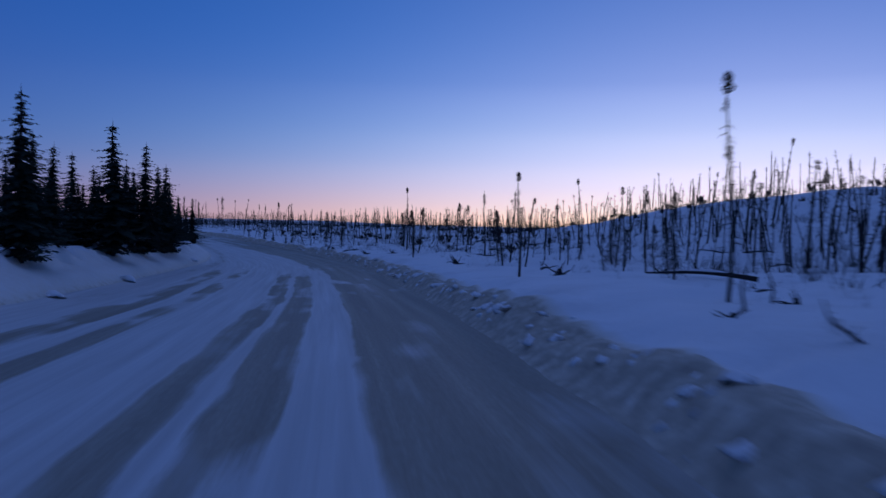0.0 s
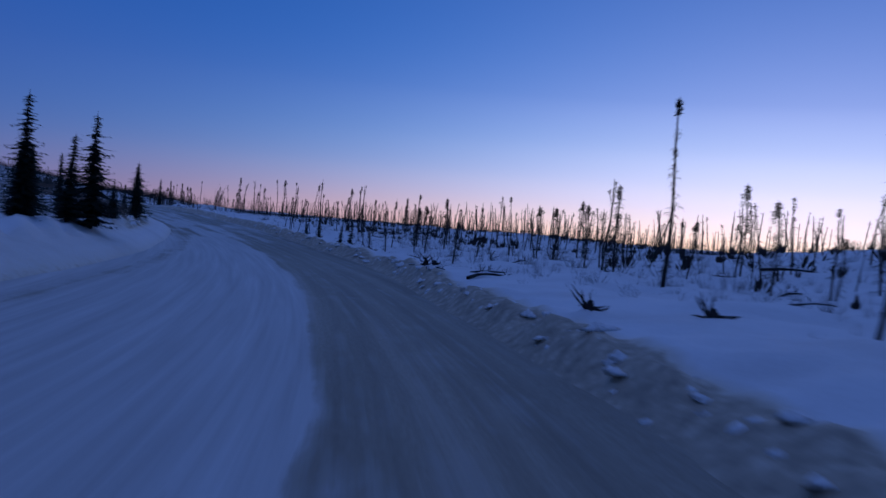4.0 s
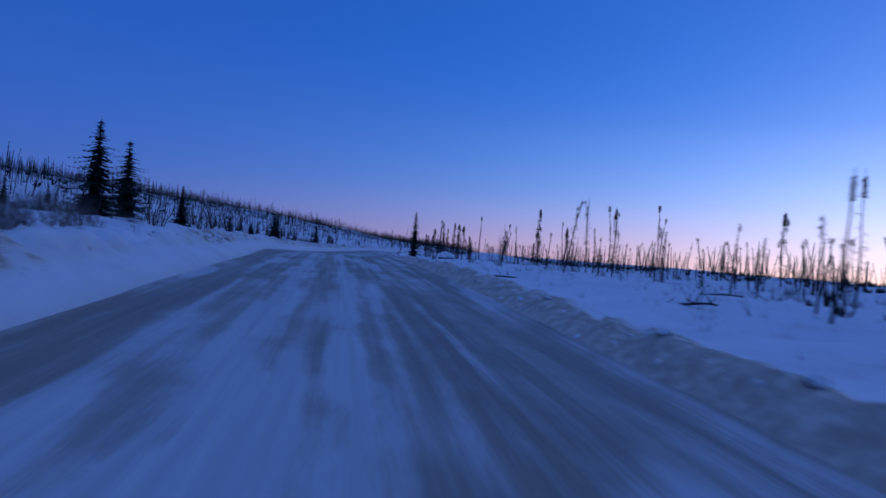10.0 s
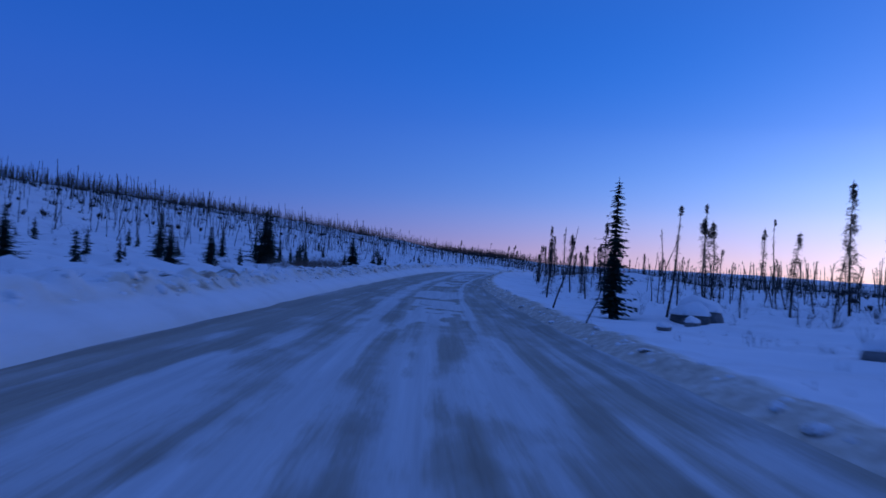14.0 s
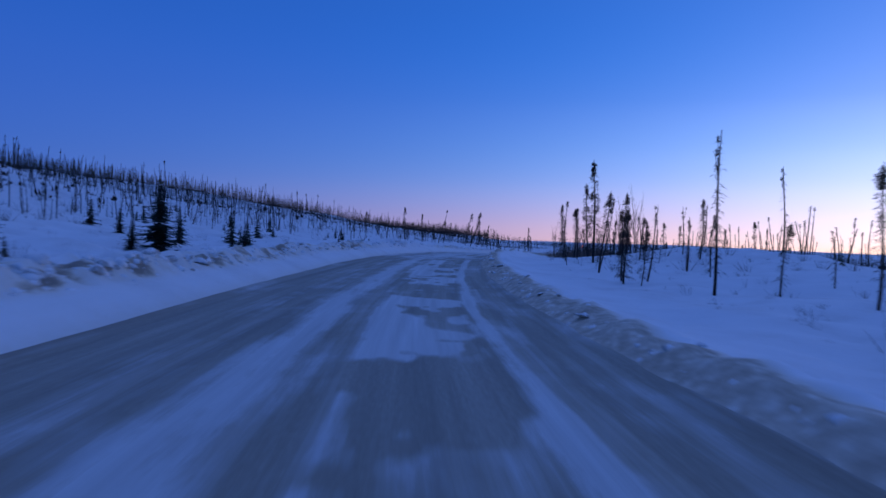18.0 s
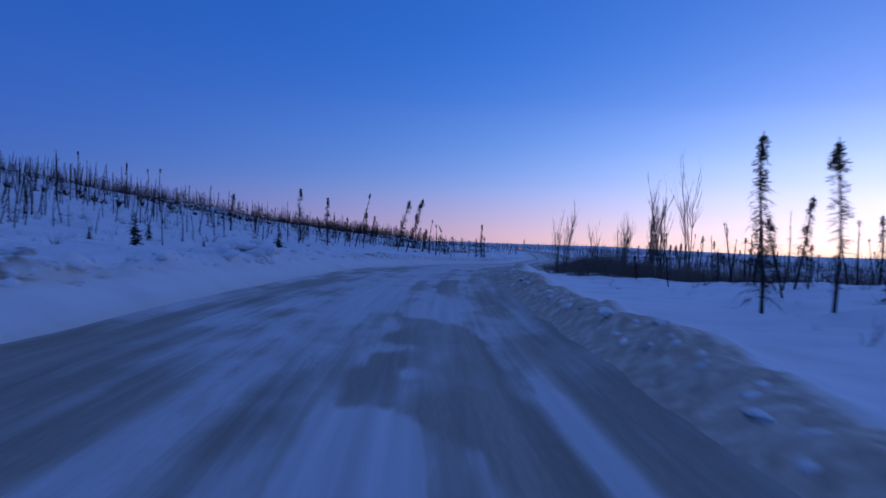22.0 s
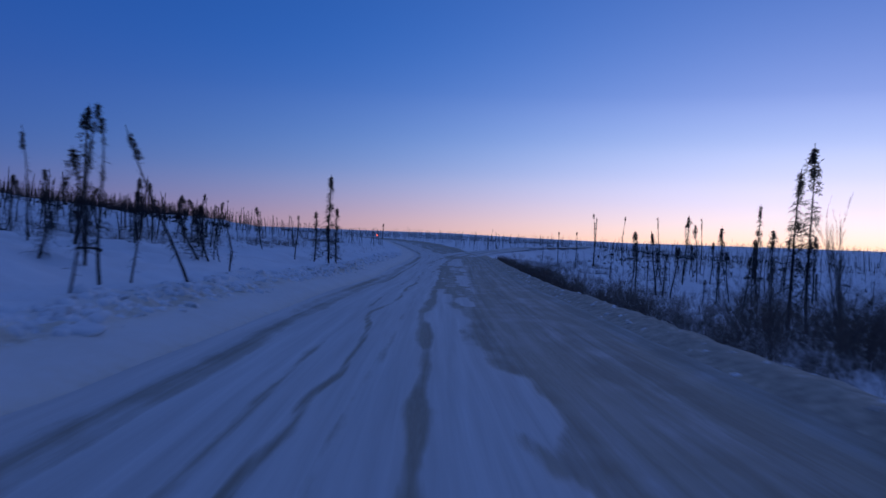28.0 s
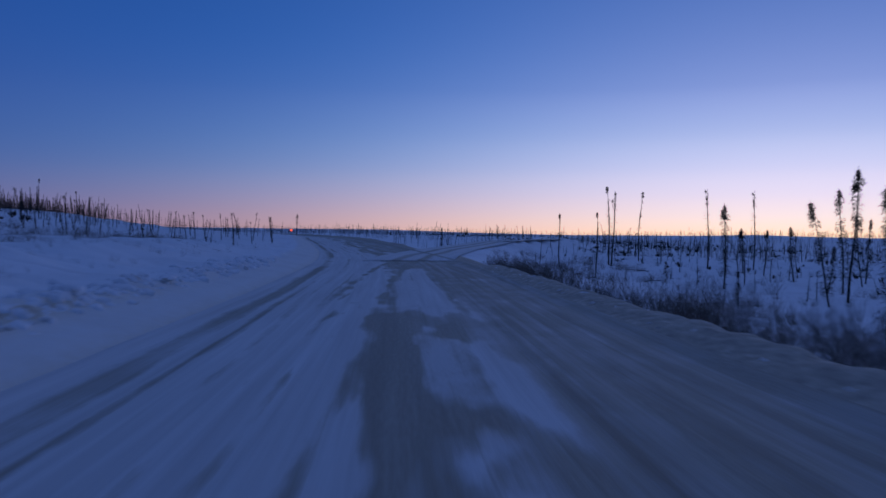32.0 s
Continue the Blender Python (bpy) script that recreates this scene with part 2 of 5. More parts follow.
def place(s, d):
    """World x, y of the point s metres along the road and d metres to the right of the line of travel."""
    s, d = np.broadcast_arrays(np.asarray(s, float), np.asarray(d, float))
    inside = np.clip(s, at_s[0], S_END)
    over = s - inside
    px, py = (np.interp(inside, at_s, line[:, k]) for k in (0, 1))
    tx, ty = (np.interp(inside, at_s, tangent[:, k]) for k in (0, 1))
    nx, ny = px + over * tx + d * ty, py + over * ty - d * tx
    fx = CHORD_A[0] + CHORD[0] * s + d * CHORD[1]
    fy = CHORD_A[1] + CHORD[1] * s - d * CHORD[0]
    w = np.maximum(smooth(90, 320, np.abs(d)), smooth(S_END - 120, S_END + 300, s))
    return nx * (1 - w) + fx * w, ny * (1 - w) + fy * w


def hashed(ix, iy, seed):
    v = np.sin(ix * 127.1 + iy * 311.7 + seed * 74.7) * 43758.5453
    return v - np.floor(v)


def vnoise(x, y, seed=0):
    ix, iy = np.floor(x), np.floor(y)
    fx, fy = x - ix, y - iy
    fx, fy = fx * fx * (3 - 2 * fx), fy * fy * (3 - 2 * fy)
    top = hashed(ix, iy, seed) * (1 - fx) + hashed(ix + 1, iy, seed) * fx
    low = hashed(ix, iy + 1, seed) * (1 - fx) + hashed(ix + 1, iy + 1, seed) * fx
    return top * (1 - fy) + low * fy - 0.5


def foot_left(s):
    return np.interp(s, [-60, 0, 25, 45, 60, 95, 106, 128, 142, 191, 206, 230, 250, 290, 330, 365, 393, 402, 440, 480, 500, 540, 560],
                     [-9.8, -9.8, -10, -9.7, -9.4, -7.2, -6.5, -4.4, -5.4, -5.5, -6.2, -6.8, -6.9, -6.5, -6.8, -6.4, -5.9, -5.1, -4.4, -4.4, -4.8, -4.8, -5])


def foot_right(s):
    return np.interp(s, [-60, 0, 23, 60, 80, 98, 117, 138, 190, 210, 250, 275, 290, 335, 376, 392, 420, 450, 490, 515, 540],
                     [2.8, 2.8, 3.3, 3.4, 3.3, 4.3, 4.3, 5.0, 5.2, 5.2, 4.7, 4.3, 3.9, 3.2, 3.1, 4.3, 5.2, 5.8, 5.9, 5.4, 5.2])


def road_z(s):
    return np.interp(s, at_s, line[:, 2])


def side_d(s):
    """Middle of the side road that leaves to the right."""
    return np.interp(s, [540, 550, 560, 580, 600, 630, 680, 760], [1, 2, 4, 10, 18, 31, 56, 100])


def lie(s, d):
    """Height of the snow at s, d."""
    s, d = np.broadcast_arrays(np.asarray(s, float), np.asarray(d, float))
    fl, fr = foot_left(s), foot_right(s)
    base = road_z(s)
    out = np.full(s.shape, -0.06)
    # right: low ridge of ploughed snow, then open field
    u = d - fr
    field = np.interp(s, [-60, 0, 60, 95, 120, 150, 200, 240, 285, 320, 350, 420, 470, 520, 700, 1200], [1.0, 1.0, 0.95, 0.7, 0.4, 0.05, 0.0, 0.35, -0.1, 0.1, 0.1, -0.5, -0.8, -0.9, -1.0, 0])
    crest = np.interp(s, [-60, 60, 120, 180, 215, 240, 330, 350, 385, 410, 500, 560], [0.62, 0.62, 0.6, 0.5, 0.25, 0.35, 0.42, 0.6, 0.62, 0.3, 0.22, 0.25])
    crest = crest * (1 + 0.7 * vnoise(s / 0.9, d / 0.6, 3) + 0.35 * vnoise(s / 0.6, d / 0.5, 5) + 0.5 * vnoise(s / 3.1, d * 0.4, 4))
    opening = smooth(534, 542, s) * (1 - smooth(562, 572, s))
    crest = crest * (1 - opening)
    shape = smooth(0, 1.1, u)
    drop = smooth(1.3, 3.6, u)
    hummock = 0.6 * vnoise(s / 7, d / 6, 7) + 0.7 * vnoise(s / 2.3, d / 2.1, 8) + 0.30 * vnoise(s / 1.1, d / 1.1, 10) + 1.2 * vnoise(s / 38, d / 34, 9)
    right = shape * crest * (1 - drop) + drop * field + smooth(2.0, 8.0, u) * hummock * (0.7 + 0.6 * smooth(20, 60, u)) * (1 - 0.9 * opening * (1 - smooth(10, 30, u)))
    far = smooth(60, 500, u)
    right = right + far * (0.3 + 3 * vnoise(s / 260, d / 240, 11)) + 3.0 * smooth(700, 1600, u) * (0.7 + 1.2 * vnoise(s / 600, d / 500, 12))
    knoll = 8.5 * smooth(15, 70, d) * np.exp(-(((s - 76) / np.where(s > 76, 38, 27)) ** 2)) * (1 - smooth(120, 260, d)) + 9 * np.exp(-(((s - 980) / 200) ** 2 + ((d - 470) / 210) ** 2))
    right = right + knoll
    right = right + 1.9 * np.exp(-(((s - 352) / 28) ** 2 + ((d - 26) / 10) ** 2))
    right = right - np.interp(s, [392, 425, 470, 540, 640, 760], [0, 1.5, 2.2, 2.4, 2.0, 0]) * smooth(4, 24, u) * (1 - smooth(150, 330, u))
    away_from = np.hypot(s - 480, u)
    right = right - np.minimum(0.0105 * away_from, 22) * smooth(470, 540, s) * smooth(0.2, 0.5, u / np.maximum(s - 430, 30)) * smooth(20, 90, u)
    beside = np.abs(d - side_d(s))
    cut = (1 - smooth(3.3, 9.0, beside)) * smooth(540, 548, s) * (1 - smooth(760, 800, s))
    right = right * (1 - cut) - 0.06 * cut
    # left: smooth ploughed bank, then a long hillside
    v = fl - d
    high = np.interp(s, [-60, 0, 60, 95, 130, 195, 240, 300, 380, 430, 490, 560, 700], [1.6, 1.6, 1.6, 1.4, 1.3, 1.3, 1.3, 1.2, 1.2, 0.85, 0.75, 0.55, 0.5])
    lump = 1 + 0.5 * vnoise(s / 0.8, d / 0.5, 21) + 0.2 * vnoise(s / 0.7, d / 0.5, 23) + 0.2 * vnoise(s / 3.6, d / 1.6, 22)
    bank = high * (0.45 * smooth(0.0, 1.2, v) + 0.55 * smooth(1.0, 3.0, v)) * (1 + (lump - 1) * (0.06 * smooth(0.3, 1.0, v) + 0.94 * smooth(1.5, 2.3, v)))
    dip = 0.08 * high * smooth(2.9, 4.6, v) * (1 - smooth(8, 16, v))
    hill = np.interp(s, [-60, 20, 90, 150, 220, 450, 520, 600, 800], [0.25, 0.3, 0.45, 0.8, 1.0, 0.95, 0.82, 0.55, 0.5])
    rise = np.interp(v, [6, 14, 34, 54, 80, 115, 200, 400, 1000, 3000], [0, 0.15, 2.7, 6.8, 11.4, 14.9, 17.2, 20, 24, 28]) * hill
    back = np.interp(s, [400, 440, 540, 600], [0, 0.6, 0.6, 0]) * smooth(3, 9, v)
    left = bank - dip + back + rise + smooth(4, 10, v) * hummock * (0.8 + 0.8 * smooth(20, 80, v))
    out = np.where(u > 0, right, out)
    out = np.where(v > 0, left, out)
    end = smooth(1000, 2200, s)
    return base + out + end * (1 + 7 * vnoise(s / 500, d / 500, 31))


def height(s, d):
    return float(lie(s, d))


def sheet(name, s, d, z, mat):
    """One grid of quads over rows s and columns d."""
    x, y = place(s, d)
    rows, cols = z.shape
    me = bpy.data.meshes.new(name)
    me.vertices.add(rows * cols)
    me.vertices.foreach_set("co", np.stack([x, y, z], -1).astype(np.float32).ravel())
    k = np.arange(rows * cols).reshape(rows, cols)
    quads = np.stack([k[:-1, :-1], k[:-1, 1:], k[1:, 1:], k[1:, :-1]], -1).reshape(-1, 4)
    me.loops.add(quads.size)
    me.polygons.add(len(quads))
    me.loops.foreach_set("vertex_index", quads.ravel().astype(np.int32))
    me.polygons.foreach_set("loop_start", np.arange(0, quads.size, 4, dtype=np.int32))
    me.polygons.foreach_set("use_smooth", np.ones(len(quads), bool))
    me.update(calc_edges=True)
    me.validate()
    me.materials.append(mat)
    return me, quads


near_rows = np.r_[np.arange(-56, -6, 0.8), np.arange(-6, 560, 0.28), np.arange(560, 640, 0.6)]
rows_s = np.r_[np.array([-600, -300, -150, -90, -70]), near_rows, np.arange(640, 900, 4), np.arange(900, 2600, 60), np.array([3000, 3500, 4200])]
off_right = np.r_[0, 0.15, 0.35, 0.55, 0.75, 0.95, 1.15, 1.35, 1.6, 1.9, 2.2, 2.7, 3.2, 3.9, 4.7, 5.6, 6.6, 7.8, 9.2, 10.8, 12.6, 14.6, 17, 20, 24, 28, 33, 39, 46, 54, 63, 74, 87, 100, 118, 140, 170, 210, 260, 330, 420, 550, 750, 1000, 1400, 2000, 2800, 3800]
off_left = np.r_[0, 0.25, 0.55, 0.85, 1.15, 1.4, 1.65, 1.9, 2.15, 2.4, 2.65, 2.9, 3.2, 3.5, 3.9, 4.5, 5.2, 6, 7, 8.2, 9.6, 11.2, 13, 15, 17.5, 20.5, 24, 28, 33, 38, 44, 50, 57, 65, 74, 84, 96, 110, 130, 155, 190, 240, 310, 400, 550, 800, 1200, 1800, 2600, 3600]
FL, FR = foot_left(rows_s)[:, None], foot_right(rows_s)[:, None]
d_grid = np.concatenate([FL - off_left[None, ::-1], FL * 0.5 + FR * 0.5, FR + off_right[None]], 1)
s_grid = np.broadcast_to(rows_s[:, None], d_grid.shape)
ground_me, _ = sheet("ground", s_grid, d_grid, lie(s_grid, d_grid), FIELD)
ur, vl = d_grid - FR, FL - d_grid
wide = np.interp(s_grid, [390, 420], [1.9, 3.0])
soil_and_light = smooth(-0.5, 0.1, ur) * (1 - smooth(wide - 0.6, wide, ur)) * np.interp(s_grid, [0, 60, 130, 180, 215, 240, 330, 400, 440, 560], [0.56, 0.6, 0.55, 0.48, 0.44, 0.5, 0.52, 0.6, 0.66, 0.62])
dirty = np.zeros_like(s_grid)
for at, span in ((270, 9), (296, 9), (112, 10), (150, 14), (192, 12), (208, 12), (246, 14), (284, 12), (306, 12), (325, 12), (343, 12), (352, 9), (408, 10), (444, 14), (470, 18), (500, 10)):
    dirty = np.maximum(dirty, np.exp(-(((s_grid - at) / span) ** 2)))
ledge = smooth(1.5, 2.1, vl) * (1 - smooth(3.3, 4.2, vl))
soil_and_light = soil_and_light + ledge * dirty * (0.2 + np.interp(s_grid, [395, 425], [2.2, 0.8]) * np.clip(vnoise(s_grid / 0.8, d_grid / 0.4, 71) + 0.5 * vnoise(s_grid / 5, d_grid, 72) - 0.06, 0, 0.32))
# left bank face: painted headlight warmth, stronger before s = 110 as painted tree shade
soil_and_light = soil_and_light + np.interp(s_grid, [80, 110, 390, 430], [0.24, 0.12, 0.12, 0.22]) * smooth(-0.2, 0.3, vl) * (1 - smooth(2.2, 3.0, vl)) + 0.22 * (1 - smooth(0.0, 0.8, vl)) * smooth(-0.3, 0, vl)
held = ground_me.attributes.new("soil_and_light", "FLOAT", "POINT")
held.data.foreach_set("value", soil_and_light.astype(np.float32).ravel())
ground = tagged(new("ground", ground_me), "rolling snow-covered ground with ploughed banks beside the road", "ground", kind="structure")

# ---- road ----
PATCHES = [(277, 291, -0.8, 1.7, 0.35), (264, 276, -1.3, 1.7, -0.35), (292, 300, -0.8, 0.6, -0.3), (331, 345, 0.2, 1.7, 0.35), (324, 335, -1.4, 0.3, -0.3),
           (366, 378, 0.5, 1.3, 0.4), (468, 478, 0.2, 1.5, 0.4), (511, 536, -0.8, 1.9, -0.32), (497, 508, -0.3, 1.5, 0.3), (134, 144, -0.2, 1.2, -0.4), (146, 150, -1.6, -0.6, -0.35), (40, 46, 0.4, 1.3, -0.4), (44, 52, 0.5, 1.6, 0.2)]


def road_bare(s, d):
    """How far the snow is worn off the gravel, 0 to 1."""
    fl, fr = foot_left(s), foot_right(s)
    edge_l = np.exp(-(((d - fl - 0.9) / 0.75) ** 2))
    zone = lambda a, b: smooth(a - 8, a + 8, s) * (1 - smooth(b - 8, b + 8, s))
    wob = 0.18 * vnoise(s / 6, 0 * s, 50) + 0.10 * vnoise(s / 1.6, d / 0.5, 56)
    between = lambda lo, hi, soft=0.12: smooth(lo - soft, lo + soft, d + wob) * (1 - smooth(hi - soft, hi + soft, d + wob))
    fray = 0.5 * vnoise(s / 5, d / 0.5, 53) + 0.3 * vnoise(s / 2, d / 0.9, 62)
    # wide stretch with many tracks
    stripes = np.maximum.reduce([between(-2.7, -1.9), 1.1 * between(-1.65, -0.75), 0.9 * between(-5.7, -4.9), 1.1 * between(-7.6, -6.3), 1.15 * between(0.35, 20, 0.2)])
    stripes = stripes * np.where(d < 0.4, 0.45 + 0.55 * smooth(-0.22, 0.12, vnoise(s / 6, d / 0.9, 64) + 0.3 * vnoise(s / 1.5, d / 0.4, 65)), 1.0)
    a = zone(-80, 58) * (0.12 + 0.6 * stripes + 0.95 * fray * smooth(-0.05, 0.3, stripes) + 0.25 * fray + 0.2 * edge_l)
    # left half under plain snow, right half bare
    b = zone(58, 120) * (0.10 + 0.6 * between(-0.55, 20, 0.3) + 0.45 * fray * between(-2.4, 0.4, 0.6) + 0.12 * fray + 0.34 * edge_l)
    # mostly bare with long streaks of snow
    streaks = np.maximum.reduce([between(-2.3, -1.1, 0.25), 0.85 * between(-0.3, 0.45, 0.2), 0.5 * between(-4.2, -3.3, 0.3)])
    thin = 0.5 * vnoise(s / 11, d / 0.3, 53) + 0.3 * vnoise(s / 4, d / 0.45, 62) + 0.2 * vnoise(s / 3, d / 1.4, 63)
    c = zone(120, 240) * (0.57 - 0.26 * streaks + 0.68 * thin + 0.2 * edge_l - 0.25 * smooth(0.1, 0.3, vnoise(s / 9, d / 1.1, 54)))
    warp = vnoise(s / 2.1, d / 0.8, 45)
    block = smooth(0.02, 0.18, vnoise(s / 5.2 + 0.7 * warp + d * 0.21, d / 2.0 + 0.6 * warp + s * 0.05, 43) + 0.35 * vnoise(s / 1.7, d / 0.7, 46))
    bars = smooth(0.0, 0.2, vnoise(s / 2.6 + 0.3 * d, d / 2.2, 43) + 0.45 * vnoise(s / 0.9, d / 0.4, 46))
    # bare verges, a snowy middle with brown bars and a thin snow ridge beside it
    middle = between(-0.95, 1.75, 0.15)
    e = zone(240, 350) * (0.62 - 0.42 * middle + 0.46 * middle * np.maximum(bars, block * between(-0.6, 1.6)) - 0.30 * between(-2.9, -1.9, 0.3) - 0.35 * between(1.85, 2.25, 0.1) + 0.55 * fray + 0.15 * edge_l)
    g = zone(350, 405) * (0.40 + 0.25 * edge_l + 0.22 * between(1.9, 20, 0.3) + 0.7 * fray + 0.28 * block * between(-0.6, 1.6) - 0.12 * between(-2.6, -0.8, 0.4))
    # packed snow with two winding cracks, the right side worn bare in fingers
    sway = 0.55 * vnoise(s / 9, 0 * s, 47) + 0.2 * vnoise(s / 2.2, 0 * s, 48)
    crack = 0.8 * (0.6 + 0.4 * smooth(-0.35, 0.3, vnoise(s / 1.9, d / 0.4, 61))) * np.maximum(np.exp(-(((d + 1.55 + sway) / 0.10) ** 2)), np.exp(-(((d - 0.05 + 0.5 * sway) / (0.2 + 0.16 * vnoise(s / 3, 0 * s, 49))) ** 2)))
    start = np.interp(s, [405, 462, 480, 500], [1.25, 1.0, 0.0, -0.4]) + 0.5 * vnoise(s / 8, 0 * s, 66)
    rim = d + 0.5 * vnoise(s / 4, d / 1.1, 44) + 0.25 * warp + 0.25 * vnoise(s / 1.1, d / 0.35, 57)
    tongues = smooth(0.1, 0.28, vnoise(s / 5 + d * 0.4, d / 0.8, 55) + 0.3 * vnoise(s / 1.1, d / 0.4, 58)) * smooth(start, start + 0.3, d) * (1 - smooth(1.7, 2.6, d))
    tracks = 0 * s
    for mid, broad, much, seed in ((-4.3, 0.20, 0.45, 1), (-3.6, 0.13, 0.50, 2), (-2.9, 0.16, 0.34, 3), (-2.2, 0.10, 0.40, 4), (-0.8, 0.12, 0.34, 5)):
        tracks = np.maximum(tracks, much * np.exp(-(((d - mid - 0.3 * vnoise(s / 12, 0 * s, 70 + seed)) / broad) ** 2)) * smooth(-0.3, 0.2, vnoise(s / 14, d, 80 + seed)))
    leaving = np.interp(s, [505, 525, 540, 552, 566], [-1.6, -0.9, 0.2, 2.2, 6.0])
    tracks = np.maximum(tracks, smooth(500, 520, s) * 0.5 * np.exp(-(((np.abs(d - leaving) - 0.85) / 0.22) ** 2)))
    crust = 0.5 * vnoise(s / 1.6, d / 0.35, 68) * between(-2.0, 0.2, 0.4) * smooth(455, 480, s)
    h = zone(405, 1200) * (0.12 + np.maximum(crack * (1 - 0.5 * smooth(470, 490, s)), tracks) + crust + 0.5 * smooth(start - 0.3, start + 0.3, rim) + 0.42 * np.exp(-(((d - fl - 0.55) / 0.4) ** 2)) + 0.3 * fray - 0.5 * tongues)
    # single patches: from, to, left, right, more or less bare
    for s0, s1, d0, d1, much in PATCHES:
        edge = 2.6 * vnoise(s / 3.0, d / 0.55, 59) + 0.8 * vnoise(s / 1.0, d / 0.25, 60)
        a = a + much * smooth(s0 - 0.8, s0 + 0.8, s + edge) * (1 - smooth(s1 - 0.8, s1 + 0.8, s + edge)) * between(d0, d1)
    return a + b + c + e + g + h


road_s = np.r_[np.arange(-56, -4, 0.8), np.arange(-4, 560, 0.33), np.arange(560, 640, 0.6), np.arange(640, 1000, 3)]
across = np.linspace(0, 1, 96)
RL, RR = foot_left(road_s)[:, None] - 0.35, foot_right(road_s)[:, None] + 0.3
road_d = RL + (RR - RL) * across[None]
road_sg = np.broadcast_to(road_s[:, None], road_d.shape)
worn = road_bare(road_sg, road_d)
edge_up = 0.10 * (smooth(0.05, 0.0, across) + smooth(0.95, 1.0, across))[None]
rut = -0.012 * np.clip(worn, 0, 1) + 0.03 * vnoise(road_sg / 3.0, road_d / 1.2, 51)
road_me, road_quads = sheet("road", road_sg, road_d, road_z(road_sg) + rut + edge_up - 0.02, ROAD)


def surface_data(me, quads, s, d, bare):
    a = me.attributes.new("bare", "FLOAT", "POINT")
    a.data.foreach_set("value", bare.astype(np.float32).ravel())
    uv = me.uv_layers.new(name="along")
    uv.data.foreach_set("uv", np.stack([s.ravel()[quads], d.ravel()[quads]], -1).astype(np.float32).ravel())


surface_data(road_me, road_quads, road_sg, road_d, worn)
road = tagged(new("road", road_me), "gravel road under packed snow, worn bare in brown wheel tracks", "road", kind="structure")

branch_s = np.arange(548, 740, 1.0)
branch_d = side_d(branch_s)[:, None] + np.linspace(-3.6, 3.6, 22)[None]
branch_sg = np.broadcast_to(branch_s[:, None], branch_d.shape)
from_mid = np.broadcast_to(np.linspace(-3.6, 3.6, 22)[None], branch_d.shape)
branch_worn = 0.2 + 0.5 * np.exp(-((np.abs(from_mid) - 1.0) / 0.5) ** 2)
branch_me, branch_quads = sheet("side_road", branch_sg, branch_d, road_z(branch_sg) + 0.02 * vnoise(branch_sg / 3, branch_d, 52) + 0.012, ROAD)
surface_data(branch_me, branch_quads, branch_sg, from_mid, branch_worn)
side_road = tagged(new("side_road", branch_me), "snow-packed side road forking off between low banks", "road", kind="structure")

# ---- building kit ----
class Soup:
    """Corners and faces of one mesh."""

    def __init__(self):
        self.v, self.f = [], []

    def tube(self, pts, radii, sides=5):
        first = len(self.v)
        for i, (p, r) in enumerate(zip(pts, radii)):
            a = Vector(pts[min(i + 1, len(pts) - 1)]) - Vector(pts[max(i - 1, 0)])
            a = a.normalized() if a.length > 1e-6 else Vector((0, 0, 1))
            u = a.orthogonal().normalized()
            w = a.cross(u)
            for k in range(sides):
                t = 2 * math.pi * k / sides
                self.v.append(tuple(Vector(p) + r * (math.cos(t) * u + math.sin(t) * w)))
        for i in range(len(pts) - 1):
            for k in range(sides):
                a, b = first + i * sides + k, first + i * sides + (k + 1) % sides
                self.f.append((a, b, b + sides, a + sides))
        last = first + (len(pts) - 1) * sides
        self.f.append(tuple(range(last, last + sides)))

    def spike(self, p, way, length, radius):
        """A thin three-sided twig."""
        p, way = Vector(p), Vector(way).normalized()
        u = way.orthogonal().normalized()
        w = way.cross(u)
        n = len(self.v)
        for k in range(3):
            t = 2 * math.pi * k / 3
            self.v.append(tuple(p + radius * (math.cos(t) * u + math.sin(t) * w)))
        self.v.append(tuple(p + way * length))
        self.f += [(n, n + 1, n + 3), (n + 1, n + 2, n + 3), (n + 2, n, n + 3)]

    def leaf(self, p, way, side, length, width):
        """A flat four-cornered spray."""
        p, way, side = Vector(p), Vector(way), Vector(side)
        n = len(self.v)
        self.v += [tuple(p), tuple(p + way * length * 0.5 + side * width), tuple(p + way * length), tuple(p + way * length * 0.5 - side * width)]
        self.f += [(n, n + 1, n + 2), (n, n + 2, n + 3)]

    def mesh(self, name, mat, flat=True):
        me = bpy.data.meshes.new(name)
        me.from_pydata(self.v, [], self.f)
        me.materials.append(mat)
        if not flat:
            me.polygons.foreach_set("use_smooth", np.ones(len(me.polygons), bool))
        me.update()
        return me


def part(name, soup, mat, parent, label="", flat=True):
    ob = new(name, soup.mesh(name, mat, flat))
    ob.parent = parent
    if label:
        ob["label"] = label
    return ob


rng = random.Random(7)


def bent(h, lean, wave, steps, r):
    """A leaning, slightly crooked line from the ground to height h."""
    turn = r.uniform(0, 6.28)
    pts = []
    for i in range(steps + 1):
        u = i / steps
        a = turn + 2.2 * u
        pts.append(Vector((lean * h * u + wave * math.sin(3.1 * u) * math.cos(a), wave * math.sin(3.1 * u) * math.sin(a), h * u)))
    return pts


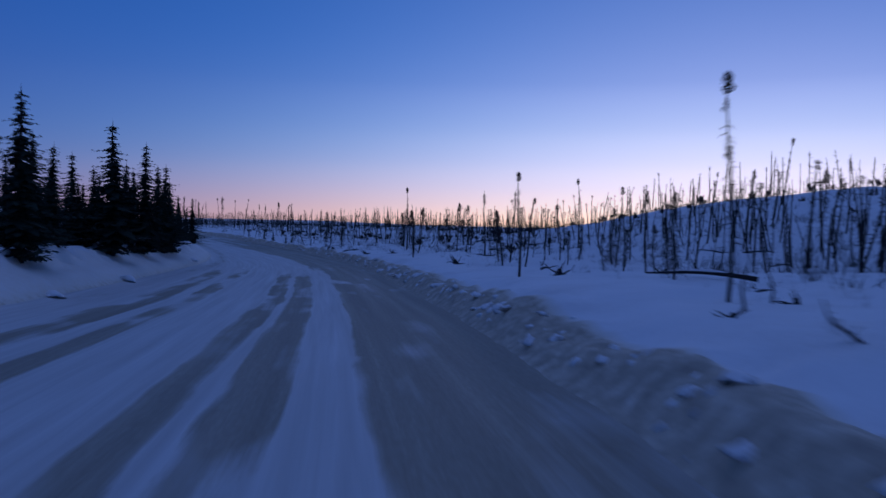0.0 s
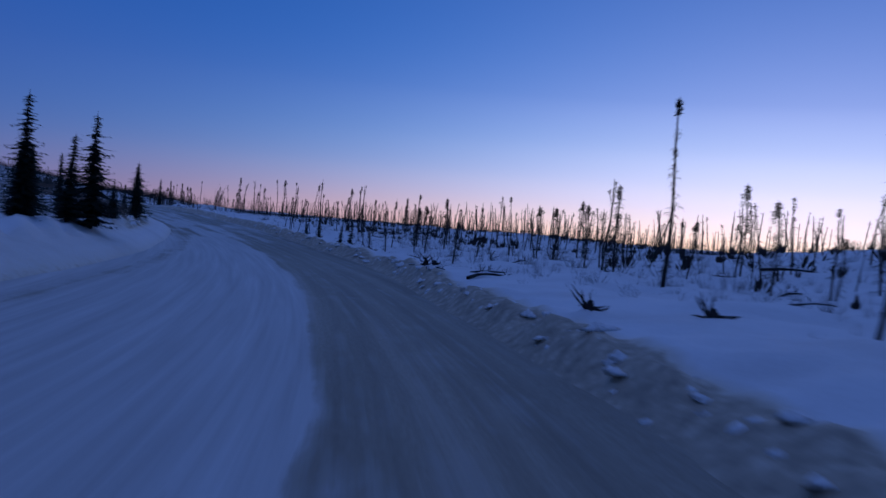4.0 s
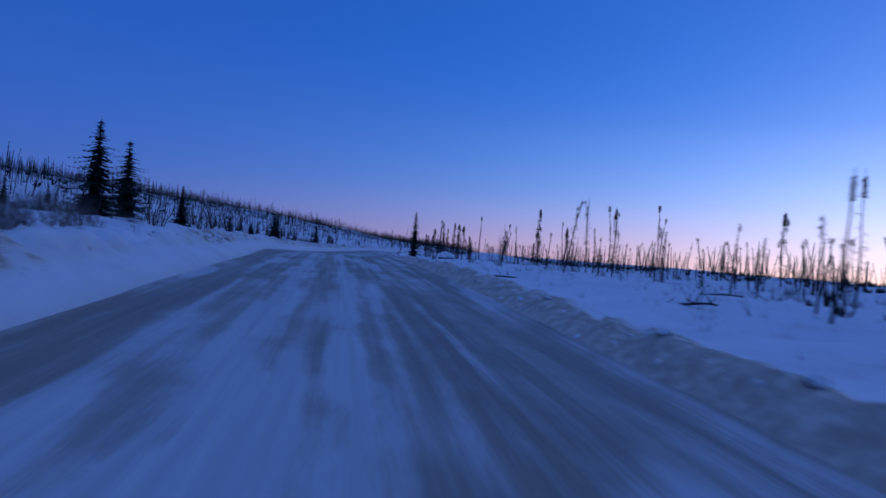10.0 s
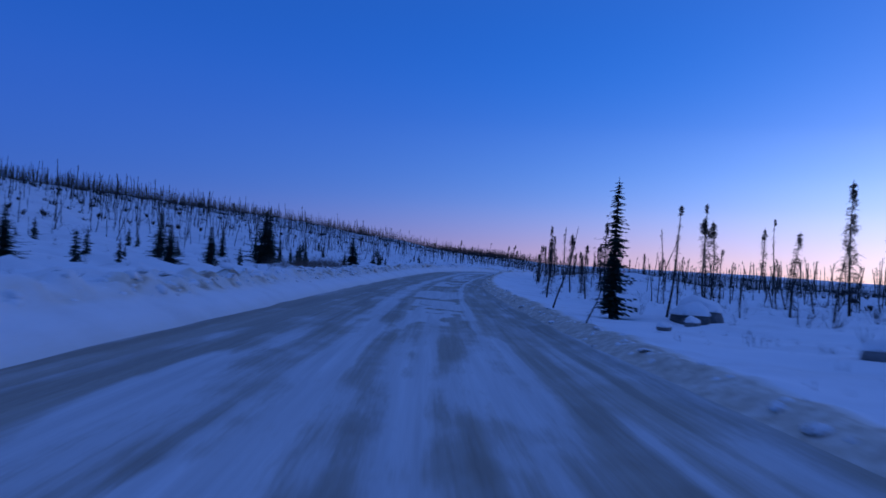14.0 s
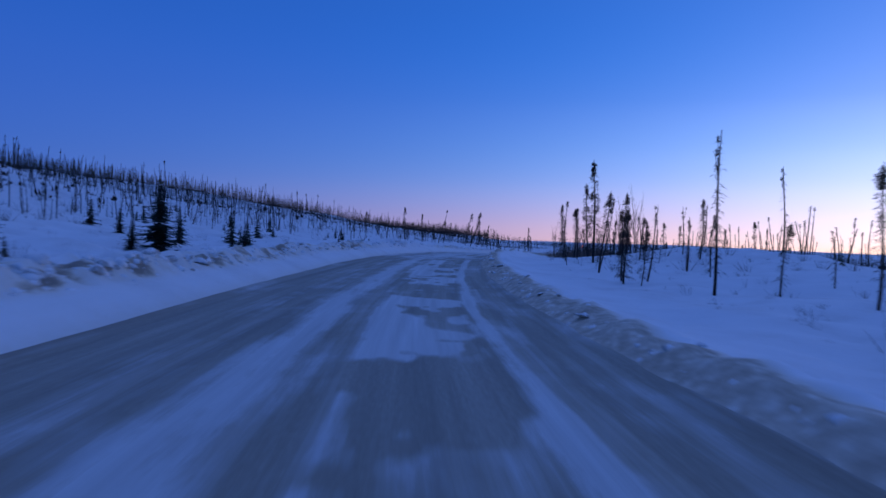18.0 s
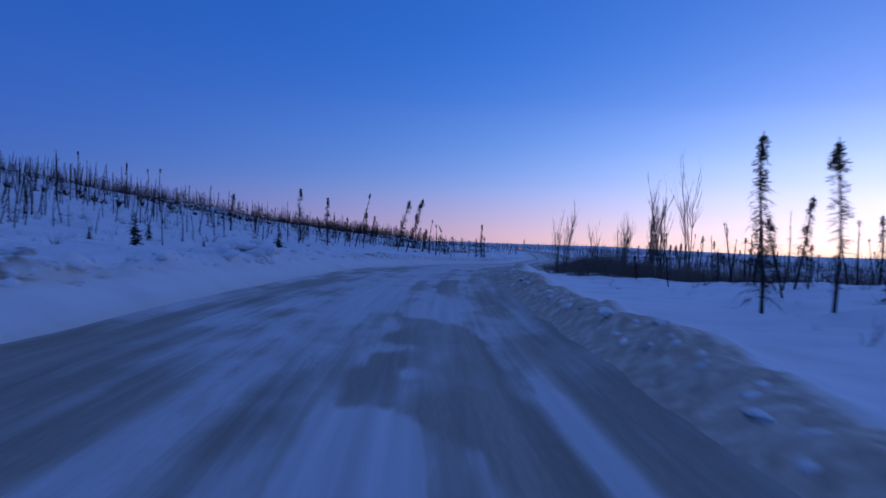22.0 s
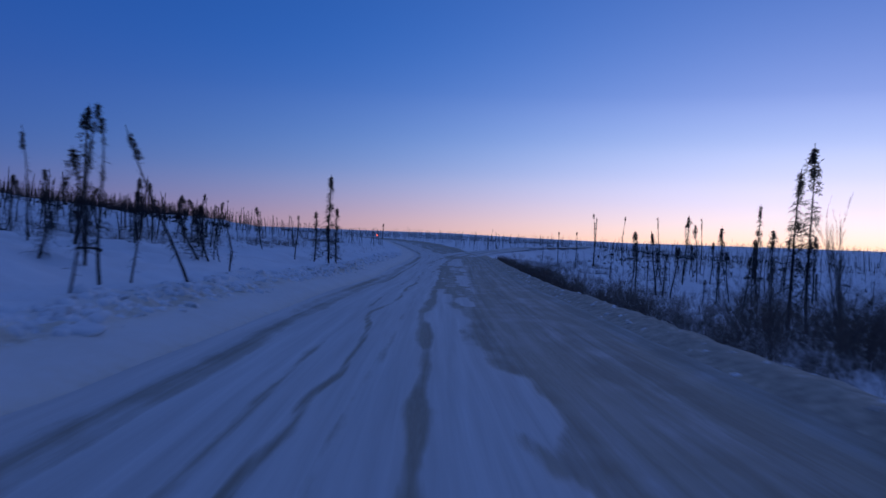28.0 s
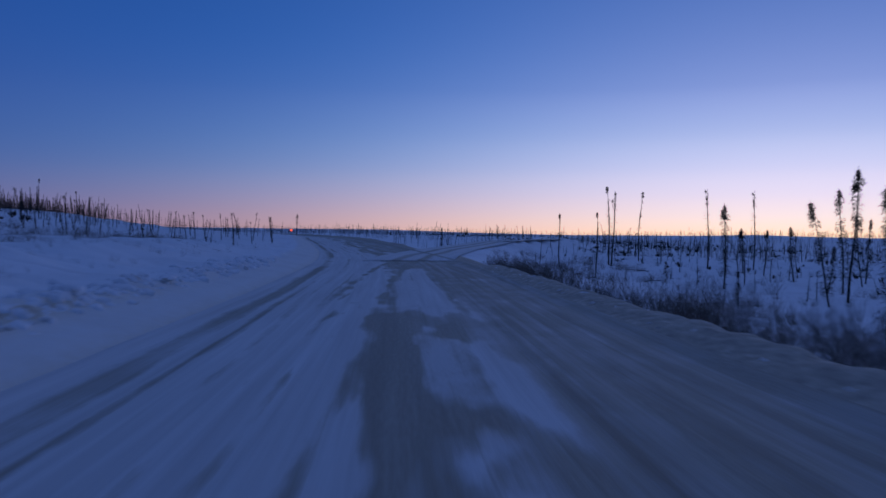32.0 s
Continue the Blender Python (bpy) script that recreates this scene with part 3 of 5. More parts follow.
def snag_soups(style, seed):
    """Trunk, branches and crown of a burned spruce 6.5 m high."""
    r = random.Random(seed)
    h = 6.5
    trunk, branch, crown = Soup(), Soup(), Soup()
    pts = bent(h, r.uniform(-0.04, 0.04), r.uniform(0.06, 0.22), 8, r)
    base = r.uniform(0.055, 0.085)
    trunk.tube(pts, [base * (1 - 0.78 * i / 8) for i in range(9)], 6)

    def on(u):
        i = min(int(u * 8), 7)
        return pts[i].lerp(pts[i + 1], u * 8 - i)

    def twigs(count, low, high, long):
        for _ in range(int(count * 1.5)):
            u = r.uniform(low, high)
            a = r.uniform(0, 6.28)
            way = Vector((math.cos(a), math.sin(a), r.uniform(-0.7, 0.05))).normalized()
            length = long * r.uniform(0.2, 1.0) ** 1.4 * (1.25 - u)
            mid = on(u) + way * length * 0.55
            tip = (way + Vector((r.uniform(-0.3, 0.3), r.uniform(-0.3, 0.3), -0.55))).normalized()
            branch.spike(on(u), way, length * 0.62, 0.013)
            branch.spike(mid, tip, length * 0.5, 0.011)
            if length > 0.25:
                for _ in range(3):
                    p = on(u) + way * length * r.uniform(0.25, 0.6)
                    branch.spike(p, way * 0.6 + Vector((r.uniform(-0.8, 0.8), r.uniform(-0.8, 0.8), r.uniform(-0.9, 0.1))), length * r.uniform(0.25, 0.45), 0.010)

    def tuft(at, size, count, drop=1.0):
        """A shaggy clump of fine dead twigs and cones."""
        for _ in range(int(count * 2.4)):
            a, z = r.uniform(0, 6.28), r.uniform(-1, 0.8)
            way = Vector((math.cos(a), math.sin(a), z * 0.9)).normalized()
            z0 = r.uniform(-1.5, 0.4) * drop
            thick_here = 0.42 * (1 - 0.6 * max(0, z0 / (0.4 * drop)))
            p = at + Vector((r.gauss(0, thick_here), r.gauss(0, thick_here), z0)) * size * 0.45
            side = way.cross(Vector((r.uniform(-1, 1), r.uniform(-1, 1), 1))).normalized()
            crown.leaf(p, way, side, size * r.uniform(0.28, 0.65), size * r.uniform(0.06, 0.12))

    top = pts[-1]
    if style == "pole":
        twigs(46, 0.25, 0.95, 0.7)
        tuft(top - Vector((0, 0, 0.2)), 0.27, 90, 2.2)
        for k in range(7):
            tuft(on(r.uniform(0.5, 0.92)), 0.2, 14, 1.8)
    elif style == "ragged":
        twigs(190, 0.1, 0.98, 1.2)
        tuft(top - Vector((0, 0, 0.35)), 0.32, 110, 3.0)
        for k in range(20):
            u = r.uniform(0.3, 0.93)
            a = r.uniform(0, 6.28)
            tuft(on(u) + Vector((math.cos(a), math.sin(a), -0.3)) * 0.42 * (1.15 - u), 0.30, 13, 1.5)
    elif style == "brush":
        twigs(130, 0.15, 0.98, 0.95)
        tuft(top - Vector((0, 0, 0.4)), 0.36, 120, 3.2)
        for k in range(16):
            u = r.uniform(0.45, 0.92)
            a = r.uniform(0, 6.28)
            tuft(on(u) + Vector((math.cos(a), math.sin(a), -0.2)) * 0.26, 0.30, 14, 1.6)
    elif style == "fork":
        twigs(90, 0.15, 0.95, 0.85)
        fork = on(0.72)
        for k in (-1, 1):
            tip = fork + Vector((k * r.uniform(0.10, 0.32), r.uniform(-0.2, 0.2), r.uniform(1.0, 2.0)))
            branch.tube([fork, fork.lerp(tip, 0.4) + Vector((k * 0.08, 0.03, 0)), tip], [0.03, 0.022, 0.010], 4)
            tuft(tip - Vector((0, 0, 0.12)), r.uniform(0.14, 0.24), 42, r.uniform(1.0, 2.2))
            for _ in range(14):
                p = fork.lerp(tip, r.uniform(0.1, 0.95))
                a = r.uniform(0, 6.28)
                branch.spike(p, (math.cos(a), math.sin(a), r.uniform(-0.9, 0.2)), r.uniform(0.12, 0.4), 0.009)
        for k in range(5):
            tuft(on(r.uniform(0.45, 0.9)), 0.2, 12, 1.6)
    elif style == "bare":
        twigs(40, 0.15, 0.98, 0.6)
    elif style == "club":
        twigs(50, 0.2, 0.85, 0.7)
        tuft(top - Vector((0, 0, 0.6)), 0.25, 130, 4.6)
    return trunk, branch, crown


def make_snag(style, seed):
    ob = new("burned_spruce")
    trunk, branch, crown = snag_soups(style, seed)
    part("trunk", trunk, CHAR, ob)
    tagged(part("twig_growth", branch, TWIG, ob), kind="stuff")
    if crown.v:
        tagged(part("crown", crown, TWIG, ob, "dark tuft of dead twigs"), kind="stuff")
    return ob


def grown_spruce(h, wide, seed, snow=0):
    """A living black spruce: trunk, drooping needled boughs, snow caught in them."""
    r = random.Random(seed)
    ob = new("black_spruce")
    trunk, crown, cap = Soup(), Soup(), Soup()
    pts = bent(h, r.uniform(-0.015, 0.015), 0.05, 8, r)
    trunk.tube(pts, [0.02 * h * (1 - 0.9 * i / 8) for i in range(9)], 6)
    levels = int(h * 5)
    gap = [r.choice((0.45, 0.75, 0.9, 1.0, 1.2)) * r.uniform(0.85, 1.1) for _ in range(levels)]
    for k in range(levels):
        u = 0.06 + 0.93 * k / levels
        z = u * h
        reach = wide * ((1 - u) ** 0.78) * (0.35 + 0.65 * min(1, u * 6)) * gap[k] + 0.08
        if u > 0.86:
            reach *= 1.25 * gap[-k]
        spin = r.uniform(0, 6.28)
        count = 6
        for j in range(6):
            a = spin + 1.05 * j + 0.4
            inner = Vector((math.cos(a), math.sin(a), 0))
            crown.leaf((pts[0].x + (pts[-1].x - pts[0].x) * u, pts[0].y + (pts[-1].y - pts[0].y) * u, z + 0.03), (inner + Vector((0, 0, -0.55))).normalized(), Vector((-math.sin(a), math.cos(a), 0)), reach * r.uniform(0.4, 0.7), reach * 0.15)
        for j in range(count):
            a = spin + 6.283 * j / count + r.uniform(-0.35, 0.35)
            out = Vector((math.cos(a), math.sin(a), 0))
            side = Vector((-math.sin(a), math.cos(a), 0))
            length = reach * r.uniform(0.5, 1.15)
            sag = r.uniform(0.25, 0.55)
            start = Vector((pts[0].x, pts[0].y, 0)).lerp(Vector((pts[-1].x, pts[-1].y, 0)), u) + Vector((0, 0, z + r.uniform(-0.14, 0.14)))
            trunk.spike(start, out + Vector((0, 0, -sag + 0.14)), length * 1.05, 0.022)
            steps = max(2, int(length / 0.23))
            for i in range(steps):
                t = (i + 0.4) / steps
                p = start + out * length * t + Vector((0, 0, length * (-sag * t + 0.28 * t * t)))
                w = 0.46 * (1 - 0.45 * t) * (0.55 + 0.3 * h / 6) * (0.3 + 0.7 * (1 - u))
                for q in (-1, 1):
                    way = (out * 0.75 + side * q * r.uniform(0.5, 1.0) + Vector((0, 0, r.uniform(-0.55, 0.05)))).normalized()
                    crown.leaf(p, way, way.cross(Vector((0.3 * q, 0.2, 1))).normalized(), w * r.uniform(0.8, 1.5), w * 0.36)
                crown.leaf(p, (out + Vector((0, 0, -0.6))).normalized(), side, w * 1.15, w * 0.44)
            if snow and r.random() < snow:
                p = start + out * length * 0.55 + Vector((0, 0, 0.03 - 0.4 * sag * length))
                for _ in range(4):
                    cap.leaf(p + side * r.uniform(-0.06, 0.06), (out + side * r.uniform(-0.8, 0.8)).normalized(), Vector((0, 0, 1)).cross(out), length * r.uniform(0.2, 0.4), 0.07)
    crown.spike(pts[-1] - Vector((0, 0, 0.3)), (0, 0, 1), 0.5, 0.025)
    part("trunk", trunk, CHAR, ob)
    part("crown", crown, NEEDLE, ob)
    if cap.v:
        tagged(part("snow_load", cap, SNOW, ob, "white snow on the boughs"), kind="stuff")
    return ob


def bare_shrub(h, stems, spread, seed, name, mat, fine=2, steep=1.0, many=1):
    """Many thin stems from one root, forking upward."""
    r = random.Random(seed)
    ob = new(name)
    stem, twig = Soup(), Soup()

    def limb(p, way, length, radius, depth):
        pts = [Vector(p)]
        w = Vector(way).normalized()
        n = 4 if depth == 0 else 3
        for i in range(n):
            w = (w + Vector((r.gauss(0, 0.10), r.gauss(0, 0.10), 0.10))).normalized()
            pts.append(pts[-1] + w * length / n)
        if depth < 1:
            stem.tube(pts, [radius * (1 - 0.75 * i / n) for i in range(n + 1)], 4)
        else:
            for a, b in zip(pts, pts[1:]):
                twig.spike(a, b - a, (b - a).length * 1.15, max(radius, 0.009))
        if depth < fine:
            for _ in range(r.randint(5, 8) * many if depth == 0 else r.randint(2, 4) * many):
                i = r.randint(1, n)
                a = r.uniform(0, 6.28)
                side = Vector((math.cos(a), math.sin(a), r.uniform(0.5, 1.3) * steep))
                limb(pts[i].lerp(pts[i - 1], r.random()), w * 0.7 + side * 0.75, length * r.uniform(0.2, 0.42), radius * 0.4, depth + 1)

    for _ in range(stems):
        a, k = r.uniform(0, 6.28), r.uniform(0.02, spread)
        limb((0.25 * spread * math.cos(a), 0.25 * spread * math.sin(a), -0.1), (k * math.cos(a), k * math.sin(a), 1), h * r.uniform(0.6, 1.0), (0.012 if h > 4 else 0.018) * h ** 0.8, 0)
    tagged(part("stem_growth", stem, mat, ob), kind="stuff")
    tagged(part("twig_growth", twig, mat, ob), kind="stuff")
    return ob


def stand(s, d, scale, turn=None, lean=0.0, sink=0.05):
    """Pose of a thing that grows out of the snow at s, d."""
    x, y = place(s, d)
    turn = rng.uniform(0, 360) if turn is None else turn
    return pose(float(x), float(y), height(s, d) - sink, rng.gauss(0, 1) * lean, rng.gauss(0, 1) * lean, turn) @ Matrix.Diagonal((*([scale] * 3 if isinstance(scale, (int, float)) else scale), 1))


# ---- burned spruces that can be told apart ----
STYLES = ["pole", "ragged", "brush", "fork", "bare", "club", "pole", "ragged", "pole", "club", "brush", "fork"]
SNAG_LABEL = {
    "pole": "fire-killed black spruce pole with a small tufted top in snow",
    "ragged": "fire-killed black spruce with ragged drooping dead branches in snow",
    "brush": "fire-killed black spruce with a shaggy dark top in snow",
    "fork": "fire-killed black spruce with a forked tufted top in snow",
    "bare": "bare charred spruce pole standing in snow",
    "club": "charred spruce pole with a long club-shaped top in snow",
}
snags = []
for k, style in enumerate(STYLES):
    ob = make_snag(style, 100 + k)
    tagged(ob, SNAG_LABEL[style], "dead tree", "burned forest")
    snags.append(ob)

# along the road, right of the line of travel, height of the top over the road
RIGHT_A = [(15.6, 8.3, 6.0, 8), (29.5, 7.3, 5.15, 0), (42, 17, 5.7, 8), (59, 7.3, 4.8, 7), (65, 14.9, 6.8, 5), (67.5, 25.1, 8.4, 0), (81.1, 12.1, 7.9, 0), (73, 14.9, 6.1, 2),
           (92, 15.4, 5.9, 3), (88, 13.8, 5.3, 1), (111.2, 9.6, 4.4, 9), (112, 19.8, 5.5, 8), (113, 14.6, 4.9, 1), (107.6, 23.1, 5.6, 2), (130.7, 29.5, 6.2, 3), (118, 14.3, 5.1, 6),
           (140, 18.7, 4.6, 1), (147.4, 14.7, 6.4, 5), (144, 12.5, 3.4, 4), (160.3, 25.3, 6.4, 8), (161.6, 26.3, 6.7, 3)]
RIGHT_B = [(169, 22, 6.5, 9), (203.7, 21.5, 6.7, 11), (218.3, 33.2, 7.7, 0), (251.3, 38.4, 10.0, 2), (236.3, 33.4, 8.9, 8), (255.2, 15.6, 6.0, 2), (267, 30, 10.1, 1), (332.2, 44.1, 9.9, 2), (318.3, 42.2, 10.5, 8), (272.7, 36.1, 7.0, 2), (270.3, 20.5, 8.1, 0),
           (294.5, 17.1, 7.8, 1), (291, 13.1, 6.2, 2), (275.5, 9.2, 5.1, 1), (293, 14.4, 4.5, 7), (313.5, 14.2, 7.9, 11), (354, 32.2, 9.9, 3), (306, 18, 5.75, 2), (321, 11.3, 4.2, 1), (345, 13.1, 9.3, 1),
           (350.2, 11.1, 5.85, 8), (350.5, 16.5, 6.8, 2), (354.5, 13.6, 7.9, 1), (358.6, 12.5, 5.6, 2), (354.3, 12.5, 5.45, 7), (361.5, 11.5, 6.1, 7)]
RIGHT_C = [(472, 23, 9.6, 10), (473, 22.2, 8.2, 1), (560.2, 57.1, 11.0, 1), (549.2, 39.1, 8.2, 2), (607.2, 69.6, 9.6, 3), (594.4, 52.9, 9.0, 3), (698, -6.5, 6.3, 2), (640.5, 22.2, 2.6, 7), (582, 30, 4.9, 0), (595, 29.8, 4.9, 6), (596, 38.2, 8.4, 3), (601, 40, 9.4, 0), (614, 52, 9.4, 8)]
LEFT = [(417.2, -15.8, 7.15, 1), (446, -9.2, 5.7, 8), (443, -8.6, 4.2, 4), (481.8, -8.4, 7.6, 1), (482.3, -9.6, 4.9, 7),
        (482.2, -7.9, 5.2, 1), (431, -44, 11.5, 0), (431, -49, 12.5, 5), (433, -58, 14, 6), (439, -51, 12.4, 8), (401, -58.5, 14.7, 0), (491, -71, 15.1, 5), (626, -48, 9.8, 0), (637, -36, 5, 9), (640, -46, 8.5, 6)]
# s, d, height of the tree, kind, lean to the right in degrees
CLOSE_A = [(45, 12, 4.3, 0, 6), (23, 10.6, 2.9, 7, 0), (30.6, 13.1, 3.7, 9, -1), (48.4, 29.3, 6.3, 8, 0), (65.4, 45.5, 8, 0, 5), (50.7, 36.3, 6.3, 2, 0), (54.7, 41.9, 6.5, 5, 0), (13.2, 7.3, 1.0, 4, 15), (15.1, 9, 0.9, 4, -22),
           (8.8, 6.4, 0.8, 4, -34), (51.7, 12.9, 5.1, 3, 1), (45.4, 10.7, 3.3, 1, -7), (56.3, 13.4, 4.0, 7, -5), (68.8, 9.8, 4.5, 2, 7), (94.3, 8.1, 2.3, 1, 4), (98.8, 11.1, 3.0, 0, 3), (99.3, 16.3, 3.4, 2, -2)]
CLOSE_B = [(141.9, 9.7, 3.7, 8, 0), (138.1, 9.4, 3.7, 9, 11), (114.7, 8.4, 1.6, 4, 7), (111.1, 7.8, 1.2, 7, 2), (147.5, 10.6, 3.3, 4, 2), (146.9, 11.5, 2.9, 4, -1), (142.8, 9.8, 3.2, 6, 5), (145, 12.5, 3.3, 4, 1), (144.5, 13.8, 4.4, 8, 5),
           (148.6, 17.4, 3.9, 0, 0), (164.1, 26.6, 5.8, 6, 1), (209.7, 43, 7.7, 2, 1), (264, 49.7, 9, 0, 4), (253.2, 22.1, 6.1, 8, 7), (260.9, 23.1, 5.6, 1, 5), (248.7, 26.7, 5.5, 2, -6)]
CLOSE_D = [(97.6, 17.5, 3.9, 10, -3), (97.2, 18.3, 3.6, 5, 0), (83.3, 13.5, 1.7, 1, 0), (93.1, 24.7, 5.4, 10, -3), (105.9, 31.1, 3.0, 2, -1), (106.5, 36.8, 3.0, 2, 0), (140.2, 15.1, 4.0, 6, 8), (154.4, 29.7, 5.2, 1, 1), (153.0, 32.5, 4.4, 2, -4), (127.6, 12.8, 2.3, 1, -1), (193.3, 16.4, 5.7, 11, 10), (162.0, 16.0, 5.3, 5, 4)]
CLOSE_C = [(252.2, 6.6, 4.6, 4, 12), (240.9, 6.2, 1.9, 4, 14), (250.3, 12.1, 5.8, 0, 6), (256.2, 16.3, 5.6, 2, -1), (268.2, 11.2, 4.1, 7, -1), (322.3, 13.1, 4.7, 3, 7), (323.3, 28.5, 7, 8, 15), (328.1, 11.2, 5.7, 2, 5),
           (329.4, 11.4, 5.3, 9, 10), (340.4, 10.4, 2.3, 4, 6), (106.2, 9.6, 3.2, 10, 4), (106.3, 7.6, 3.0, 11, -4), (106, 10.3, 2.7, 1, 5), (109, 6.9, 0.9, 4, 2), (113, 12, 3.0, 1, 8), (319, 11, 4.3, 1, 2), (318.2, 11.8, 3.1, 10, 6), (367, 14.5, 3.4, 2, -9),
           (448.6, -10.8, 4.0, 10, -10), (447.4, -11.7, 2.8, 1, 18), (460.4, -10.5, 3.2, 7, -20), (448.2, -9.2, 3.2, 4, 0), (458.5, -10.3, 2.6, 1, -26), (456.5, -8.4, 2.1, 8, -2), (478.6, -10.3, 3.2, 6, 4), (484.8, -14.2, 3.5, 10, -9), (461.3, -14.4, 3.7, 7, 1), (457.2, -15.3, 6.1, 2, 5), (456.8, -17.1, 4.9, 9, -4), (479.8, -16.5, 3.5, 1, 10),
           (434.5, -12.0, 7.2, 10, 14), (436.2, -11.3, 7.7, 2, 15), (426.8, -22.5, 6.6, 10, 1), (544.5, 34, 8.6, 10, -14), (430.7, -16.6, 7.1, 0, 16), (448.1, -10.6, 5.1, 8, 2), (447.5, -7.1, 5.4, 9, -24)]
taken = []
for s, d, tall, kind, lean in CLOSE_A + CLOSE_B + CLOSE_C + CLOSE_D:
    x, y = place(s, d)
    k = int(np.argmin(np.abs(at_s - s)))
    wide = max(0.55, (tall / 6.5) ** 0.7)
    over = Matrix.Rotation(radians(lean), 4, Vector((float(tangent[k, 0]), float(tangent[k, 1]), 0)))
    copy_thing(snags[kind], Matrix.Translation((float(x), float(y), height(s, d) - 0.06)) @ over @ Matrix.Rotation(rng.uniform(0, 6.28), 4, "Z") @ Matrix.Diagonal((wide, wide, tall / 6.5, 1)))
    taken.append((s, d))
for s, d, top, kind in RIGHT_A + RIGHT_B + RIGHT_C + LEFT:
    tall = max(2.0, top + float(road_z(s)) - height(s, d))
    wide = (tall / 6.5) ** 0.7
    copy_thing(snags[kind], stand(s, d, (wide, wide, tall / 6.5), lean=1.0))
    taken.append((s, d))

CLOSE_E = [(525.7, 24.8, 8.1, 7, -1), (503.9, 21.9, 6.8, 5, -5), (503.2, 22.4, 4.6, 1, 4), (510.0, 30.1, 8.6, 10, 1), (510.2, 31.6, 5.8, 2, -4), (501.3, 25.8, 3.0, 2, 3), (528.4, 42.2, 6.5, 11, 4), (509.2, 33.7, 7.6, 10, 2), (519.7, 38.4, 6.8, 1, -5), (551.5, 44.7, 7.3, 2, 2), (503.0, 23.1, 5.4, 2, 6),
           (490.8, 26.0, 5.4, 1, 6), (530.4, 48.9, 7.8, 10, 6), (521.8, 46.2, 8.5, 2, 3), (486.2, 26.5, 7.7, 10, 0), (529.9, 28.5, 5.8, 11, 2), (504.7, 21.1, 3.6, 9, 0), (460.9, -11.0, 2.8, 2, -2), (475.9, -20.5, 3.8, 2, 1), (477.4, -20.9, 3.7, 9, 0), (482.2, -22.0, 4.6, 10, -6), (496.3, -28.8, 5.3, 5, 7),
           (487.2, -23.0, 2.9, 2, -1), (482.8, -19.7, 3.9, 2, -3), (491.9, -23.7, 3.8, 10, 2), (509.9, -29.6, 3.8, 2, -9), (503.7, -27.2, 2.7, 2, -1), (516.3, -29.8, 5.1, 10, 6), (516.0, -30.0, 3.2, 2, -9), (461.8, -10.4, 1.7, 4, -2), (462.5, -10.1, 1.3, 4, -7), (461.5, -10.6, 1.3, 4, 8), (503.2, -12.1, 2.9, 2, -2),
           (560.9, 34.8, 8.8, 2, 0), (562.7, 38.2, 6.0, 2, -4), (590.2, 56.1, 6.2, 2, -4), (557.1, 44.9, 10.3, 10, -5), (565.6, 54.3, 8.1, 10, -4), (581.2, 68.7, 9.0, 1, 4), (575.9, 72.6, 10.3, 5, 4), (587.2, 57.4, 6.9, 2, 2), (573.1, 51.6, 7.0, 2, -4), (556.0, 57.5, 8.1, 2, 0), (588.1, 63.5, 6.6, 9, -4)]
turns = random.Random(77)
for s, d, tall, kind, lean in CLOSE_E:
    x, y = place(s, d)
    k = int(np.argmin(np.abs(at_s - s)))
    wide = max(0.55, (tall / 6.5) ** 0.7)
    over = Matrix.Rotation(radians(lean), 4, Vector((float(tangent[k, 0]), float(tangent[k, 1]), 0)))
    copy_thing(snags[kind], Matrix.Translation((float(x), float(y), height(s, d) - 0.06)) @ over @ Matrix.Rotation(turns.uniform(0, 6.28), 4, "Z") @ Matrix.Diagonal((wide, wide, tall / 6.5, 1)))

# ---- the rest of the burned forest: nearest as things, the far ones as one mass ----
def thick(s, d):
    """Trees for each square metre."""
    near = np.interp(s, [-60, 0, 100, 130, 180, 215, 300, 380, 410, 470, 560, 700], [0.085, 0.085, 0.065, 0.045, 0.03, 0.018, 0.022, 0.026, 0.018, 0.007, 0.006, 0.009])
    rim = np.interp(s, [-60, 60, 120, 160, 200, 260, 330, 400, 440, 520, 600], [15, 15, 15, 17, 19, 17, 17, 16, 20, 24, 16])
    right = near * np.where((s < 170) & (d > 40), 0.7, 1.0) * np.where(s > 640, 2.0, 1.0) * np.where(d < rim, 0.0, 1.0) * np.where((d > 30) & (d < 220), np.interp(s, [380, 470, 640, 650], [1.7, 0.8, 0.8, 1.7]), 1.0) * np.where((d > 110) & (d < 300), 0.6, 1)
    edge = np.interp(s, [-60, 60, 130, 200, 260, 300, 360, 400, 430, 520, 640], [24, 24, 26, 34, 32, 29, 26, 19, 15, 20, 14])
    left = np.interp(s, [-60, 100, 180, 400, 470, 560, 700], [0.05, 0.10, 0.25, 0.27, 0.17, 0.07, 0.045]) * np.where(-d > 130, 0.35, 1) * np.where(-d < edge, 0.0, 1) * np.interp(-d - edge, [0, 9, 28, 50, 72], [0.12, 0.22, 0.35, 0.8, 1.7])
    clump = 0.35 + 1.3 * np.clip(vnoise(s / 17, d / 14, 61) + 0.5, 0, 1)
    return np.where(d > 0, right, left) * clump * np.where(np.abs(d - side_d(s)) < 7, 0, 1)


spread = np.random.RandomState(21)


def scatter(low, high, a, b, most, density):
    n = int(abs(high - low) * (b - a) * most)
    s, d = spread.uniform(a, b, n), spread.uniform(min(low, high), max(low, high), n)
    ok = spread.uniform(0, most, n) < density(s, d)
    return np.stack([s[ok], d[ok]], 1)


